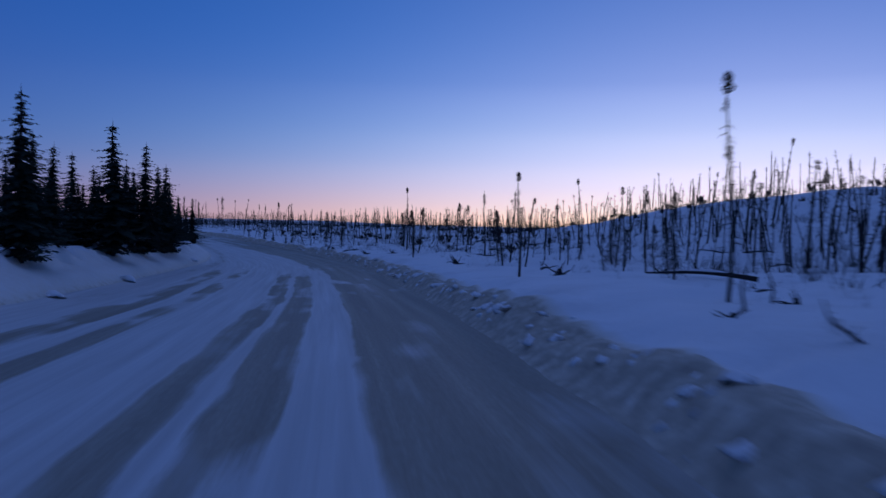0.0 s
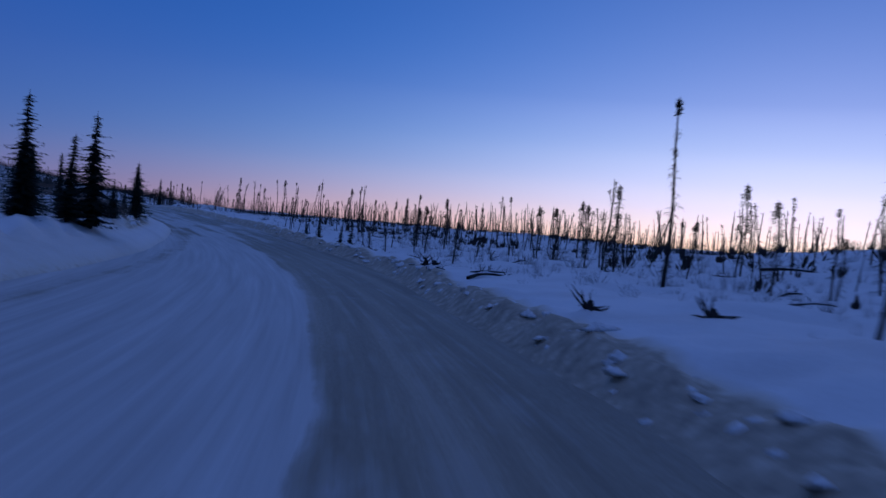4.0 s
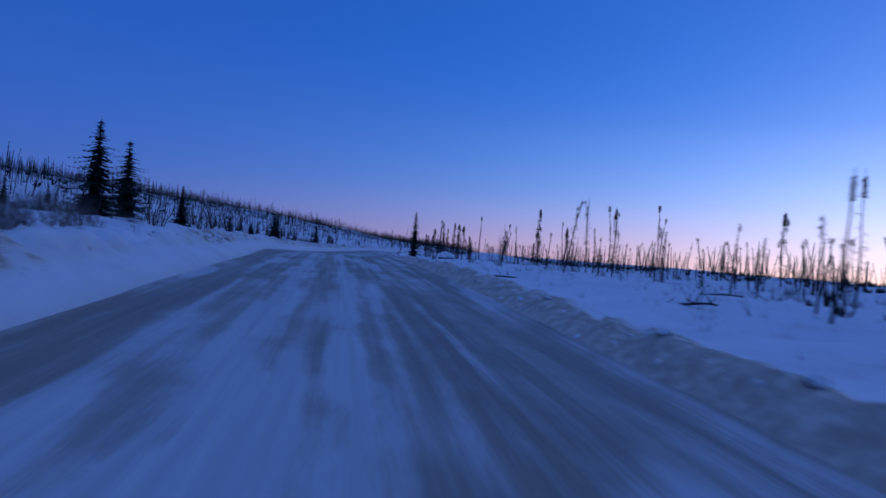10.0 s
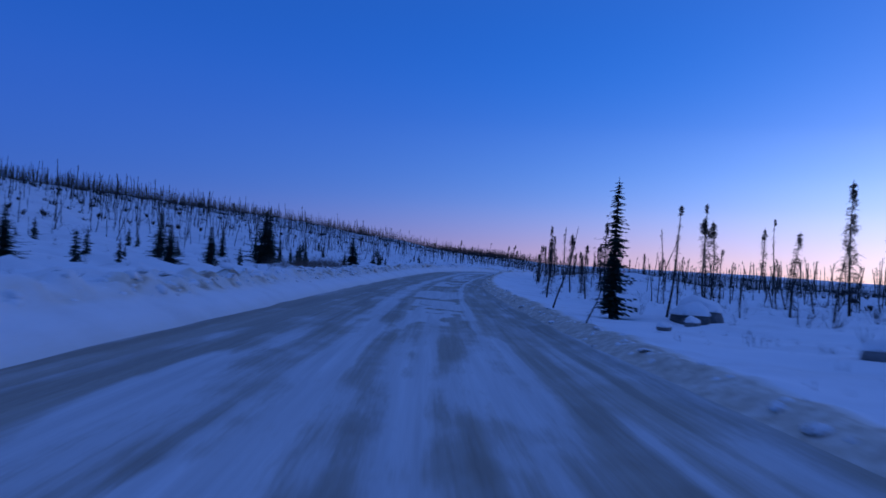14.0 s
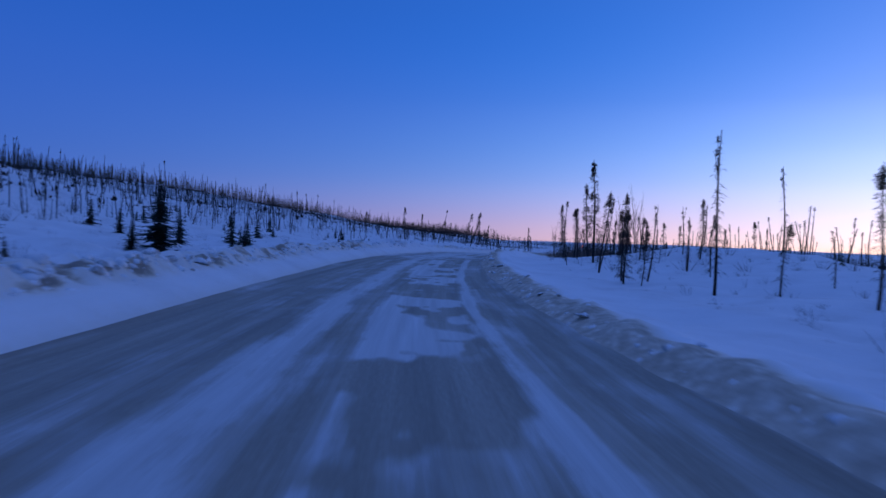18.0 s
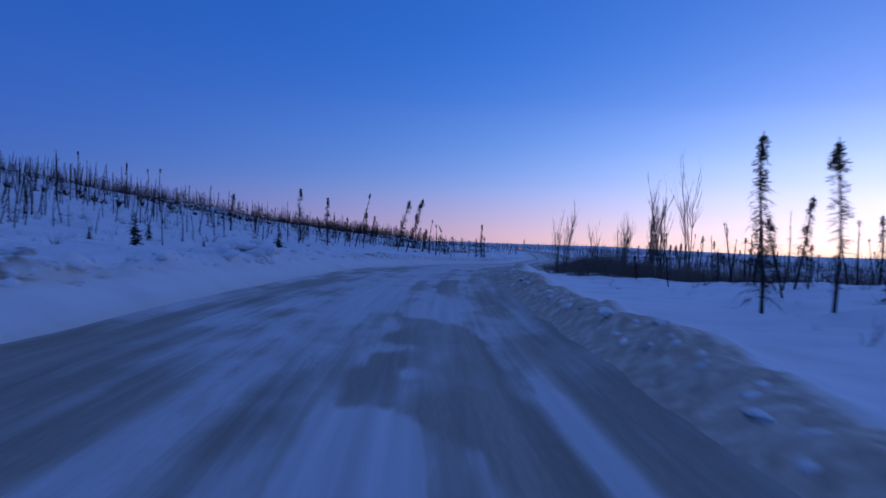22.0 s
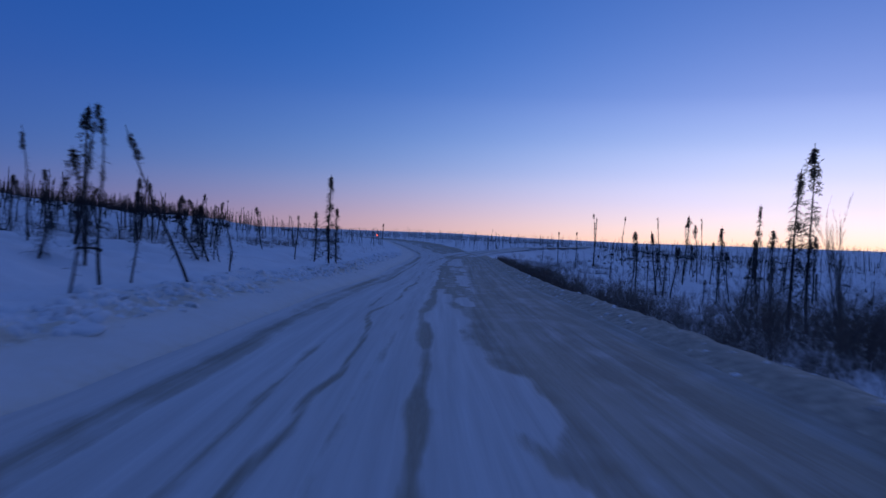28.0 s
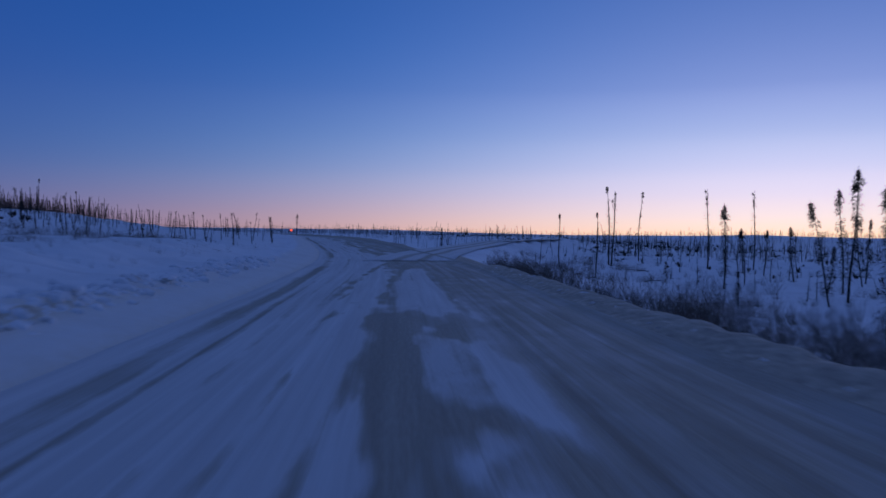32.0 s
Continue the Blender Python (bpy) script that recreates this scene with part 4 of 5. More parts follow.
REGIONS = ((-10, -60, -20, 640), (8, 60, -5, 640), (-60, -240, 30, 900), (60, 300, 0, 1000), (-240, -400, 100, 1100), (9, 260, 640, 1300), (-12, -260, 640, 1300), (300, 620, 760, 1200))
wild = np.concatenate([scatter(*zone, 0.3, thick) for zone in REGIONS])
wild = np.array([p for p in wild if abs(p[1]) > 45 or not any(abs(p[0] - q[0]) < 1.3 and abs(p[1] - q[1]) < 1.0 for q in taken)])
order = np.argsort(np.abs(wild[:, 1]) + np.where(wild[:, 0] > 640, 500, 0) + np.where(wild[:, 1] < 0, 8, 0))
picks = random.Random(22)


def usual_height(s, d, r):
    if d < 0:
        return min(3.4 if d > -45 else 6.0, float(np.interp(s, [0, 200, 520, 640], [4.0, 2.8, 2.7, 3.6])) * r.lognormvariate(0, 0.3))
    return min(float(np.interp(d, [16, 36, 70], [3.8, 4.4, 6.4])) + (1.0 if s < 60 else 0.0), float(np.interp(s, [0, 110, 160, 300, 420, 480, 640], [3.4, 3.6, 4.0, 4.1, 3.6, 2.5, 2.5])) * r.lognormvariate(0, 0.4))


for s, d in wild[order[:58]]:
    kind = picks.choice(range(12))
    tall = min(4.0, usual_height(s, d, picks)) / 6.5
    copy_thing(snags[kind], stand(s, d, (tall ** 0.7, tall ** 0.7, tall), lean=4))
for count, a, b, low, high, least, most in ((16, 500, 640, 24, 72, 2.0, 4.5), (8, 505, 560, 31, 54, 3.5, 6.0), (36, 448, 505, -34, -15, 1.8, 3.8), (12, 415, 450, -30, -17, 2.5, 5.0), (22, 336, 405, 14.5, 34, 2.0, 5.5)):
    for _ in range(count):
        s, d, tall = picks.uniform(a, b), picks.uniform(low, high), picks.uniform(least, most) / 6.5
        if abs(d - side_d(s)) > 7:
            copy_thing(snags[picks.choice((1, 2, 3, 7, 9, 10, 11))], stand(s, d, (tall ** 0.6, tall ** 0.6, tall), lean=6))
far_side = [(picks.uniform(545, 690), -picks.uniform(9, 44)) for _ in range(70)] + [(picks.uniform(488, 545), -picks.uniform(22, 46)) for _ in range(40)]
far_trees = np.concatenate([wild[order[58:]], np.array(far_side)])
for ob in snags:
    for p in [ob, *ob.children_recursive]:
        bpy.data.objects.remove(p)


def plain(q):
    tris = []
    for f in q.f:
        tris += [(f[0], f[i], f[i + 1]) for i in range(1, len(f) - 1)]
    return np.array(q.v), np.array(tris)


def far_snag(seed):
    """A burned spruce of few faces, one metre high."""
    r = random.Random(seed)
    q = Soup()
    bend = r.uniform(-0.09, 0.09)
    q.tube([(0, 0, 0), (bend, 0, 0.5), (bend * 1.6, bend, 1)], [0.015, 0.012, 0.005], 3)
    for _ in range(r.choice((12, 20, 30))):
        u, a = r.uniform(0.05, 0.97), r.uniform(0, 6.28)
        q.spike((bend * 1.6 * u, bend * u, u), (math.cos(a), math.sin(a), r.uniform(-1.0, 0.1)), r.uniform(0.04, 0.14) * (1.3 - u), 0.0065)
    shaggy = r.choice((0.08, 0.2, 0.45))
    for _ in range(r.choice((12, 20, 28))):
        a = r.uniform(0, 6.28)
        way = Vector((math.cos(a), math.sin(a), r.uniform(-0.6, 0.5))).normalized()
        u = 1 - r.uniform(0, shaggy)
        q.leaf((bend * 1.6 * u, bend * u, u), way, way.cross(Vector((0, 0.2, 1))).normalized(), r.uniform(0.028, 0.06), 0.018)
    return plain(q)


def thin_snag(seed):
    """The plainest burned spruce, for the far slopes, one metre high."""
    r = random.Random(seed)
    q = Soup()
    bend = r.uniform(-0.06, 0.06)
    q.tube([(0, 0, 0), (bend, 0, 1)], [0.017, 0.008], 3)
    for _ in range(3):
        u, a = r.uniform(0.1, 0.9), r.uniform(0, 6.28)
        q.spike((bend * u, 0, u), (math.cos(a), math.sin(a), r.uniform(-0.8, 0.2)), r.uniform(0.07, 0.2) * (1.3 - u), 0.011)
    for _ in range(9):
        a, u = r.uniform(0, 6.28), 1 - r.uniform(0, 1) ** 1.4 * 0.7
        way = Vector((math.cos(a), math.sin(a), r.uniform(-0.6, 0.5))).normalized()
        q.leaf((bend * u, 0, u), way, way.cross(Vector((0, 0.2, 1))).normalized(), r.uniform(0.04, 0.09), 0.026)
    return plain(q)


def low_growth(seed):
    """A knee-high tangle of dead twigs, one metre high."""
    r = random.Random(seed)
    q = Soup()
    for _ in range(12):
        a, k = r.uniform(0, 6.28), r.uniform(0.05, 1.1)
        q.spike((0.25 * k * math.cos(a), 0.25 * k * math.sin(a), 0), (k * math.cos(a), k * math.sin(a), 1), r.uniform(0.5, 1.0), 0.011)
    return plain(q)


def low_bush(seed):
    """A shaggy dark bush of few faces, one metre high."""
    r = random.Random(seed)
    q = Soup()
    for _ in range(9):
        a, k = r.uniform(0, 6.28), r.uniform(0.1, 0.8)
        way = Vector((k * math.cos(a), k * math.sin(a), 1)).normalized()
        side = way.cross(Vector((r.uniform(-1, 1), r.uniform(-1, 1), 0.1))).normalized()
        q.leaf((0.3 * k * math.cos(a), 0.3 * k * math.sin(a), r.uniform(-0.05, 0.2)), way, side, r.uniform(0.4, 0.95), r.uniform(0.06, 0.14))
    return plain(q)


def far_fir(seed):
    """A small living spruce of few faces, one metre high."""
    r = random.Random(seed)
    q = Soup()
    q.tube([(0, 0, 0), (0, 0, 1)], [0.02, 0.004], 3)
    for k in range(32):
        u = r.random()
        a = r.uniform(0, 6.28)
        way = Vector((math.cos(a), math.sin(a), -0.45)).normalized()
        side = Vector((-math.sin(a), math.cos(a), 0))
        q.leaf((0, 0, 0.08 + 0.92 * u), way, side, (0.26 * (1 - u) + 0.03) * r.uniform(0.6, 1.1), 0.045 * (1.1 - u))
    return plain(q)


def mass(name, spots, makers, sizes, mat, label, category, seed):
    """One mesh of many scattered copies."""
    r = random.Random(seed)
    spots = np.asarray(spots)
    xs, ys = place(spots[:, 0], spots[:, 1])
    zs = lie(spots[:, 0], spots[:, 1]) - 0.1
    vs, fs, count = [], [], 0
    for (s, d), x, y, z in zip(spots, xs, ys, zs):
        v, f = r.choice(makers)
        a, k = r.uniform(0, 6.28), sizes(s, d, r)
        c, n = math.cos(a), math.sin(a)
        lx, ly = r.gauss(0, 0.09), r.gauss(0, 0.09)
        w = v * k
        vs.append(np.stack([x + c * w[:, 0] - n * w[:, 1] + lx * w[:, 2], y + n * w[:, 0] + c * w[:, 1] + ly * w[:, 2], z + w[:, 2]], 1))
        fs.append(f + count)
        count += len(v)
    vs, fs = np.concatenate(vs), np.concatenate(fs)
    me = bpy.data.meshes.new(name)
    me.vertices.add(len(vs))
    me.vertices.foreach_set("co", vs.astype(np.float32).ravel())
    me.loops.add(fs.size)
    me.polygons.add(len(fs))
    me.loops.foreach_set("vertex_index", fs.ravel().astype(np.int32))
    me.polygons.foreach_set("loop_start", np.arange(0, fs.size, 3, dtype=np.int32))
    me.update(calc_edges=True)
    me.materials.append(mat)
    return tagged(new(name, me), label, category, kind="stuff")


low_snags = [far_snag(300 + k) for k in range(14)]
thin_snags = [thin_snag(370 + k) for k in range(10)]
tangles = [low_growth(330 + k) for k in range(6)]
small_firs = [far_fir(350 + k) for k in range(6)]
for side in (1, -1):
    near_by = (np.abs(far_trees[:, 1]) < 48) & (far_trees[:, 0] < 600)
    here = far_trees[:, 1] * side > 0
    mass("burned_forest", far_trees[here & near_by], low_snags, usual_height, CHAR, "stand of thin charred spruce trunks with tufted tops on snow", "forest", 5 + side)
    mass("burned_forest", far_trees[here & ~near_by], thin_snags, usual_height, CHAR, "distant stand of thin charred spruce trunks on snow", "forest", 25 + side)
under = np.concatenate([scatter(*zone, 0.2, lambda s, d: np.where(d > 0, np.interp(s, [200, 260, 400, 470], [1.7, 1.2, 1.2, 3.0]), 0.55) * thick(s, d)) for zone in ((-10, -60, -20, 640), (8, 60, -5, 640), (-60, -200, 30, 800), (60, 200, 0, 800))])
mass("undergrowth", under, tangles, lambda s, d, r: r.uniform(0.5, 1.7), TWIG, "dead twiggy undergrowth between the burned trees", "undergrowth", 8)
green = np.concatenate([scatter(*zone, 0.2, lambda s, d: np.where(d > 0, np.interp(s, [400, 470], [0.12, 0.5]), 0.12) * thick(s, d)) for zone in ((-14, -60, 100, 640), (14, 60, 60, 640), (-60, -200, 100, 800), (60, 200, 0, 900))])
mass("spruce_regrowth", green, small_firs, lambda s, d, r: r.uniform(0.8, 2.6), NEEDLE, "scattered small living spruces in the burned forest", "saplings", 9)

scrub = lambda s, d: np.where(d > 0, 0.035, 0.05) * np.clip(1.6 * thick(s, d) / 0.03, 0, 1) * np.where((d > 17) & (s > 70) & (s < 175), 2.2, np.where(np.abs(d) < 44, 0.0, 1)) * smooth(-0.25, 0.15, vnoise(s / 23, d / 13, 91))
bushy = np.concatenate([scatter(*zone, 0.1, scrub) for zone in ((-20, -150, 60, 640), (18, 60, -5, 640), (60, 240, 0, 900))])
mass("scrub", bushy, [low_bush(390 + k) for k in range(8)], lambda s, d, r: r.uniform(0.5, 1.3), TWIG, "low dark scrub between the burned trees on snow", "undergrowth", 10)

# ---- living spruces ----
firs = [grown_spruce(6.5, 2.0, 401, 0.05), grown_spruce(6.5, 1.6, 402, 0.02), grown_spruce(6.5, 1.15, 403), grown_spruce(6.5, 2.3, 404, 0.08), grown_spruce(2.0, 0.75, 405, 0.05), grown_spruce(2.0, 0.62, 406)]
for ob in firs[:4]:
    tagged(ob, "living black spruce with dark drooping boughs in deep snow", "tree", "living spruces")
for ob in firs[4:]:
    tagged(ob, "young spruce sapling poking out of the snow", "sapling", "young spruces")
FIRS = [(33, -12.2, 8.2, 0), (38.5, -12.8, 6.6, 1), (45.5, -11.7, 8.7, 3), (48.2, -13.4, 6.4, 1), (53, -12.5, 7.1, 0), (53, -11.5, 8.4, 0), (59, -11.5, 7.5, 0), (61, -11.4, 7.7, 3), (63.5, -11.3, 6.7, 1), (61.5, -13.6, 7.3, 3), (65, -12.2, 6.8, 1), (66.8, -11.9, 6.3, 3), (69, -12.2, 6.4, 1), (72.2, -11.9, 5.8, 0), (76.2, -11.7, 5.4, 1), (80.2, -11.4, 5.6, 3),
        (90.2, -11.2, 6.6, 1), (95.3, -9.4, 6.5, 0), (94, -10.2, 5.4, 1), (104.8, -9.3, 3.6, 0), (116, -8.2, 5.0, 1), (118.6, -8.0, 5.3, 0), (127, -8.6, 3.6, 1), (192, -16, 8.3, 0), (204, -17.3, 8.3, 3), (222, -17.1, 6.1, 0), (284, -16.5, 6.9, 2),
        (286, -17.5, 6.7, 3), (264, -18.9, 5.0, 1), (270, -17.3, 4.4, 1), (258.5, -16.1, 4.0, 0), (245, -18.6, 4.1, 0), (321, -15.6, 5.3, 3), (247.2, 8.6, 6.8, 2)]
for s, d, top, kind in FIRS:
    tall = max(2.0, top + float(road_z(s)) - height(s, d)) / 6.5
    broad = tall ** 0.8 * (1.3 if d < 0 and 185 < s < 330 else 1.1)
    copy_thing(firs[kind], stand(s, d, (broad, broad, tall), lean=1.0))
grove = random.Random(33)
for _ in range(84):
    s, d = grove.triangular(24, 92, 62), -grove.triangular(11.8, 28, 12.8)
    tall = grove.uniform(0.35, 0.9)
    copy_thing(firs[grove.randint(0, 3)], stand(s, d, (tall ** 0.8, tall ** 0.8, tall), lean=1.0))
for _ in range(14):
    s, d = grove.uniform(92, 126), -grove.uniform(9.5, 20)
    tall = grove.uniform(0.35, 0.7)
    copy_thing(firs[grove.randint(0, 3)], stand(s, d, (tall ** 0.8, tall ** 0.8, tall), lean=1.0))
YOUNG = [(125, 6.6, 1.5), (120, 6.3, 1.7), (117, 7.3, 1.5), (114, 7.2, 1.8), (322, -11, 1.5), (324, -12.3, 1.1), (352, -10.8, 0.9), (353, -11.4, 1.2), (291, -15.4, 1.8), (299, -16.3, 2.0), (303, -14, 1.1), (331, -14, 1.6), (258, -19, 2.0), (275, -19, 2.2)]
for s, d, tall in YOUNG:
    copy_thing(firs[grove.randint(4, 5)], stand(s, d, (tall / 2 * 0.75, tall / 2 * 0.75, tall / 2), lean=2))
for _ in range(40):
    s, d = grove.uniform(190, 400), -grove.uniform(13, 32)
    copy_thing(firs[grove.randint(4, 5)], stand(s, d, grove.uniform(0.35, 1.2), lean=2))
for _ in range(16):
    s, d, tall = grove.uniform(284, 332), -grove.uniform(13.5, 24), grove.uniform(0.26, 0.5)
    copy_thing(firs[grove.choice((0, 1, 3))], stand(s, d, (tall * 1.1, tall * 1.1, tall), lean=2))
for ob in firs:
    for p in [ob, *ob.children_recursive]:
        bpy.data.objects.remove(p)

# ---- bare shrubs ----
tall_alders = [bare_shrub(7.5, 4, 0.12, 501 + k, "bare_birch", ALDER, steep=1.6, many=2) for k in range(3)]
for ob in tall_alders:
    tagged(ob, "leafless birch with several thin upright stems in snow", "tree", "roadside birches")
for s, d, top, kind in [(417, 9.8, 7.2, 0), (415.5, 9.0, 5.4, 1), (425, 20.5, 11.4, 2), (421.6, 22.9, 11.8, 1), (431.2, 19.8, 12.0, 0), (430, 16.3, 7.7, 2), (419, 13, 6, 2), (421, 16, 6.5, 0), (434, 17, 7, 1), (470, 24, 8.2, 0), (475, 22, 6.5, 2), (467, 27, 7, 1)]:
    k = top / 7.5
    copy_thing(tall_alders[kind], stand(s, d, (k * 0.8, k * 0.8, k), lean=1.5))
bushes = [bare_shrub(2.0, 13, 0.85, 521 + k, "willow_bush", BRUSH, 1) for k in range(2)]
for ob in bushes:
    tagged(ob, "leafless brown willow bush standing in roadside snow", "bush", "single bushes")
for s, d, k in [(231, -13.5, 1.8), (227.5, -14.5, 1.9), (229, -16.5, 1.7), (196, -13, 1.3), (208, -12.5, 1.1), (205, 14, 0.6), (208, 12, 0.5), (212, 9, 0.5)]:
    copy_thing(bushes[grove.randint(0, 1)], stand(s, d, k, lean=2))
for ob in tall_alders + bushes:
    for p in [ob, *ob.children_recursive]:
        bpy.data.objects.remove(p)


def willow(seed, stems=20, forks=3):
    """A fan of thin forked stems, one metre high."""
    r = random.Random(seed)
    q = Soup()
    for _ in range(stems):
        a, k = r.uniform(0, 6.28), r.uniform(0.03, 0.7)
        way = Vector((k * math.cos(a), k * math.sin(a), 1)).normalized()
        long = r.uniform(0.55, 1.05)
        p = Vector((0.35 * k * math.cos(a), 0.35 * k * math.sin(a), 0))
        q.spike(p, way, long, 0.006)
        for _ in range(forks):
            b = r.uniform(0, 6.28)
            q.spike(p + way * long * r.uniform(0.3, 0.8), way + 0.7 * Vector((math.cos(b), math.sin(b), 0.2)), long * r.uniform(0.2, 0.5), 0.0045)
    return plain(q)


willows = [willow(540 + k, 14, 3) for k in range(8)]
thicket = []
for _ in range(330):
    s = grove.uniform(440, 545)
    thicket.append((s, float(foot_right(s)) + grove.uniform(2.6, 4.6)))
for _ in range(620):
    s = grove.uniform(405, 552)
    thicket.append((s, float(foot_right(s)) + grove.triangular(2.2, 10, 3.0) + (2 if s < 412 else 0)))
for _ in range(420):
    thicket.append((grove.uniform(408, 456), grove.triangular(8.6, 34, 14)))
for _ in range(420):
    thicket.append((grove.uniform(400, 470), grove.triangular(16, 48, 26)))
for _ in range(70):
    mid = (grove.uniform(478, 640), grove.triangular(15, 62, 24))
    thicket += [(mid[0] + grove.gauss(0, 2.2), mid[1] + grove.gauss(0, 1.6)) for _ in range(grove.randint(3, 12))]
thicket = [q for q in thicket if abs(q[1] - float(side_d(q[0]))) > 6 or q[0] < 545]
for _ in range(560):
    thicket.append((grove.uniform(96, 178), -grove.uniform(9.4, 34)))
for _ in range(170):
    thicket.append((grove.uniform(138, 178), -grove.triangular(9.8, 17, 12)))
for _ in range(110):
    thicket.append((grove.uniform(184, 207), -grove.triangular(13, 21, 16)))
for _ in range(150):
    thicket.append((grove.uniform(106, 131), -grove.triangular(8.6, 13, 9.6)))
for _ in range(130):
    thicket.append((grove.gauss(288, 9), -grove.triangular(10.5, 16, 12)))
for _ in range(260):
    thicket.append((grove.uniform(466, 506), -grove.triangular(16, 30, 23)))
for _ in range(420):
    thicket.append((grove.uniform(503, 575), -grove.triangular(15, 25, 20)))
mass("willow_thicket", thicket, willows, lambda s, d, r: (0.85 + 0.7 * float(vnoise(s / 6.0, d / 4.0, 81))) * (r.uniform(0.4, 1.15) if d < 0 else r.uniform(0.8, 1.9) if s > 456 or d < 11 else r.uniform(1.4, 3.4)) if s > 300 else r.uniform(0.6, 1.5), BRUSH, "dense leafless brown willow brush beside the road", "brush", 12)
dry = [(grove.uniform(490, 562), -grove.uniform(10, 24)) for _ in range(500)] + [(grove.uniform(200, 400), -grove.uniform(11, 26)) for _ in range(260)] + [(grove.uniform(0, 240), float(foot_right(0)) + grove.triangular(4, 26, 8)) for _ in range(700)]
litter = [(grove.uniform(74, 122), grove.triangular(6.5, 24, 9)) for _ in range(420)] + [(grove.uniform(0, 420), grove.triangular(8.5, 34, 13)) for _ in range(1100)] + [(grove.uniform(120, 480), -grove.triangular(10.5, 40, 18)) for _ in range(700)]
mass("dead_branches", litter, [willow(580 + k, 7, 3) for k in range(4)] + [low_growth(590 + k) for k in range(4)], lambda s, d, r: r.lognormvariate(-1.0, 0.5), TWIG, "broken dead branches and twig clumps poking out of the snow", "undergrowth", 15)
mass("dry_stalks", dry, [willow(560 + k, 8, 2) for k in range(6)], lambda s, d, r: r.uniform(0.15, 0.5), BRUSH, "dry weed and willow tips sticking out of the snow", "brush", 13)

# ---- snow lumps, logs, stumps, rocks ----
def lump(seed, rough, low=0.0, sub=2):
    """An uneven rounded block, about one metre across."""
    bm = bmesh.new()
    bmesh.ops.create_icosphere(bm, subdivisions=sub, radius=0.5)
    for v in bm.verts:
        n = noise.noise(v.co * 2.2 + Vector((seed * 7.3, 0, 0))) + 0.5 * noise.noise(v.co * 5.1 + Vector((0, seed * 3.1, 0)))
        v.co *= 1 + rough * n
        v.co.z = max(v.co.z * 0.8, low)
    me = bpy.data.meshes.new("lump")
    bm.to_mesh(me)
    bm.free()
    me.polygons.foreach_set("use_smooth", np.ones(len(me.polygons), bool))
    return me


lumps = [lump(k, 0.55) for k in range(8)]
for me in lumps:
    me.materials.append(CLUMP)
pale = [lump(20 + k, 0.5) for k in range(5)]
for me in pale:
    me.materials.append(SNOW)


def drop_lump(s, d, size, clean):
    ob = new("snow_lump", rng.choice(pale if clean else lumps))
    x, y = place(s, d)
    ob.matrix_world = pose(float(x), float(y), height(s, d) + 0.02 * size, rng.uniform(-20, 20), rng.uniform(-20, 20), rng.uniform(0, 360)) @ Matrix.Diagonal((size * rng.uniform(0.8, 1.5), size, size * rng.uniform(0.7, 1.0), 1))
    tagged(ob, "ploughed lump of clean snow on the roadside bank" if clean else "ploughed lump of dirty snow on the roadside bank", "snow lump", "snow lumps along the road")


for k in range(70):
    s = 130 + 280 * (k + rng.random()) / 70
    drop_lump(s, float(foot_right(s)) + rng.uniform(0.5, 1.4), rng.uniform(0.15, 0.4), rng.random() < 0.12)
for k in range(90):
    s = 1 + 129 * (k + rng.random()) / 90
    drop_lump(s, float(foot_right(s)) + rng.uniform(0.45, 1.25), rng.uniform(0.2, 0.46), rng.random() < 0.2)
LEFT_HEAPS = ((20, 4), (270, 10), (296, 8), (112, 6), (150, 8), (192, 12), (208, 14), (246, 8), (284, 18), (306, 14), (325, 10), (343, 16), (352, 8), (408, 8), (444, 12), (470, 22), (500, 8))
for start, count in LEFT_HEAPS:
    for _ in range(count * 2 // 3):
        s = start + rng.gauss(0, 5)
        drop_lump(s, float(foot_left(s)) - rng.triangular(1.7, 3.4, 2.4), rng.uniform(0.25, 0.65), rng.random() < 0.25)
chunks = []
for _ in range(1500):
    s = rng.uniform(-5, 540)
    chunks.append((s, float(foot_right(s)) + rng.triangular(0.2, 1.7, 0.9)))
for start, count in LEFT_HEAPS:
    for _ in range(count * 15):
        s = start + rng.gauss(0, 7)
        chunks.append((s, float(foot_left(s)) - rng.triangular(1.3, 3.8, 2.4)))
for _ in range(800):
    s = rng.uniform(425, 520)
    chunks.append((s, float(foot_left(s)) - rng.triangular(1.5, 3.6, 2.5)))
crusts = []
for _ in range(2600):
    s = rng.uniform(405, 535)
    crusts.append((s, float(foot_left(s)) - rng.triangular(1.6, 3.9, 2.6)))
for _ in range(900):
    s = rng.uniform(185, 400)
    crusts.append((s, float(foot_left(s)) - rng.triangular(1.7, 3.6, 2.5)))
bits = []
for me in [lump(80 + k, 0.7, -0.2, 1) for k in range(6)]:
    bits.append((np.array([v.co[:] for v in me.vertices]) + np.array([0, 0, 0.12]), np.array([p.vertices[:] for p in me.polygons])))
mass("ploughed_snow_chunks", chunks, bits, lambda s, d, r: r.uniform(0.1, 0.3), CLUMP, "small dirty chunks of ploughed snow along both banks", "snow", 14)
mass("crusted_snow_rubble", crusts, bits, lambda s, d, r: min(0.5, r.lognormvariate(-1.35, 0.45)), CRUST, "pale rubble of crusted snow along the crest of the left bank", "snow", 16)
mounds = [lump(30 + k, 1.0, -0.3, 3) for k in range(5)]
for me in mounds:
    me.materials.append(CRUST)
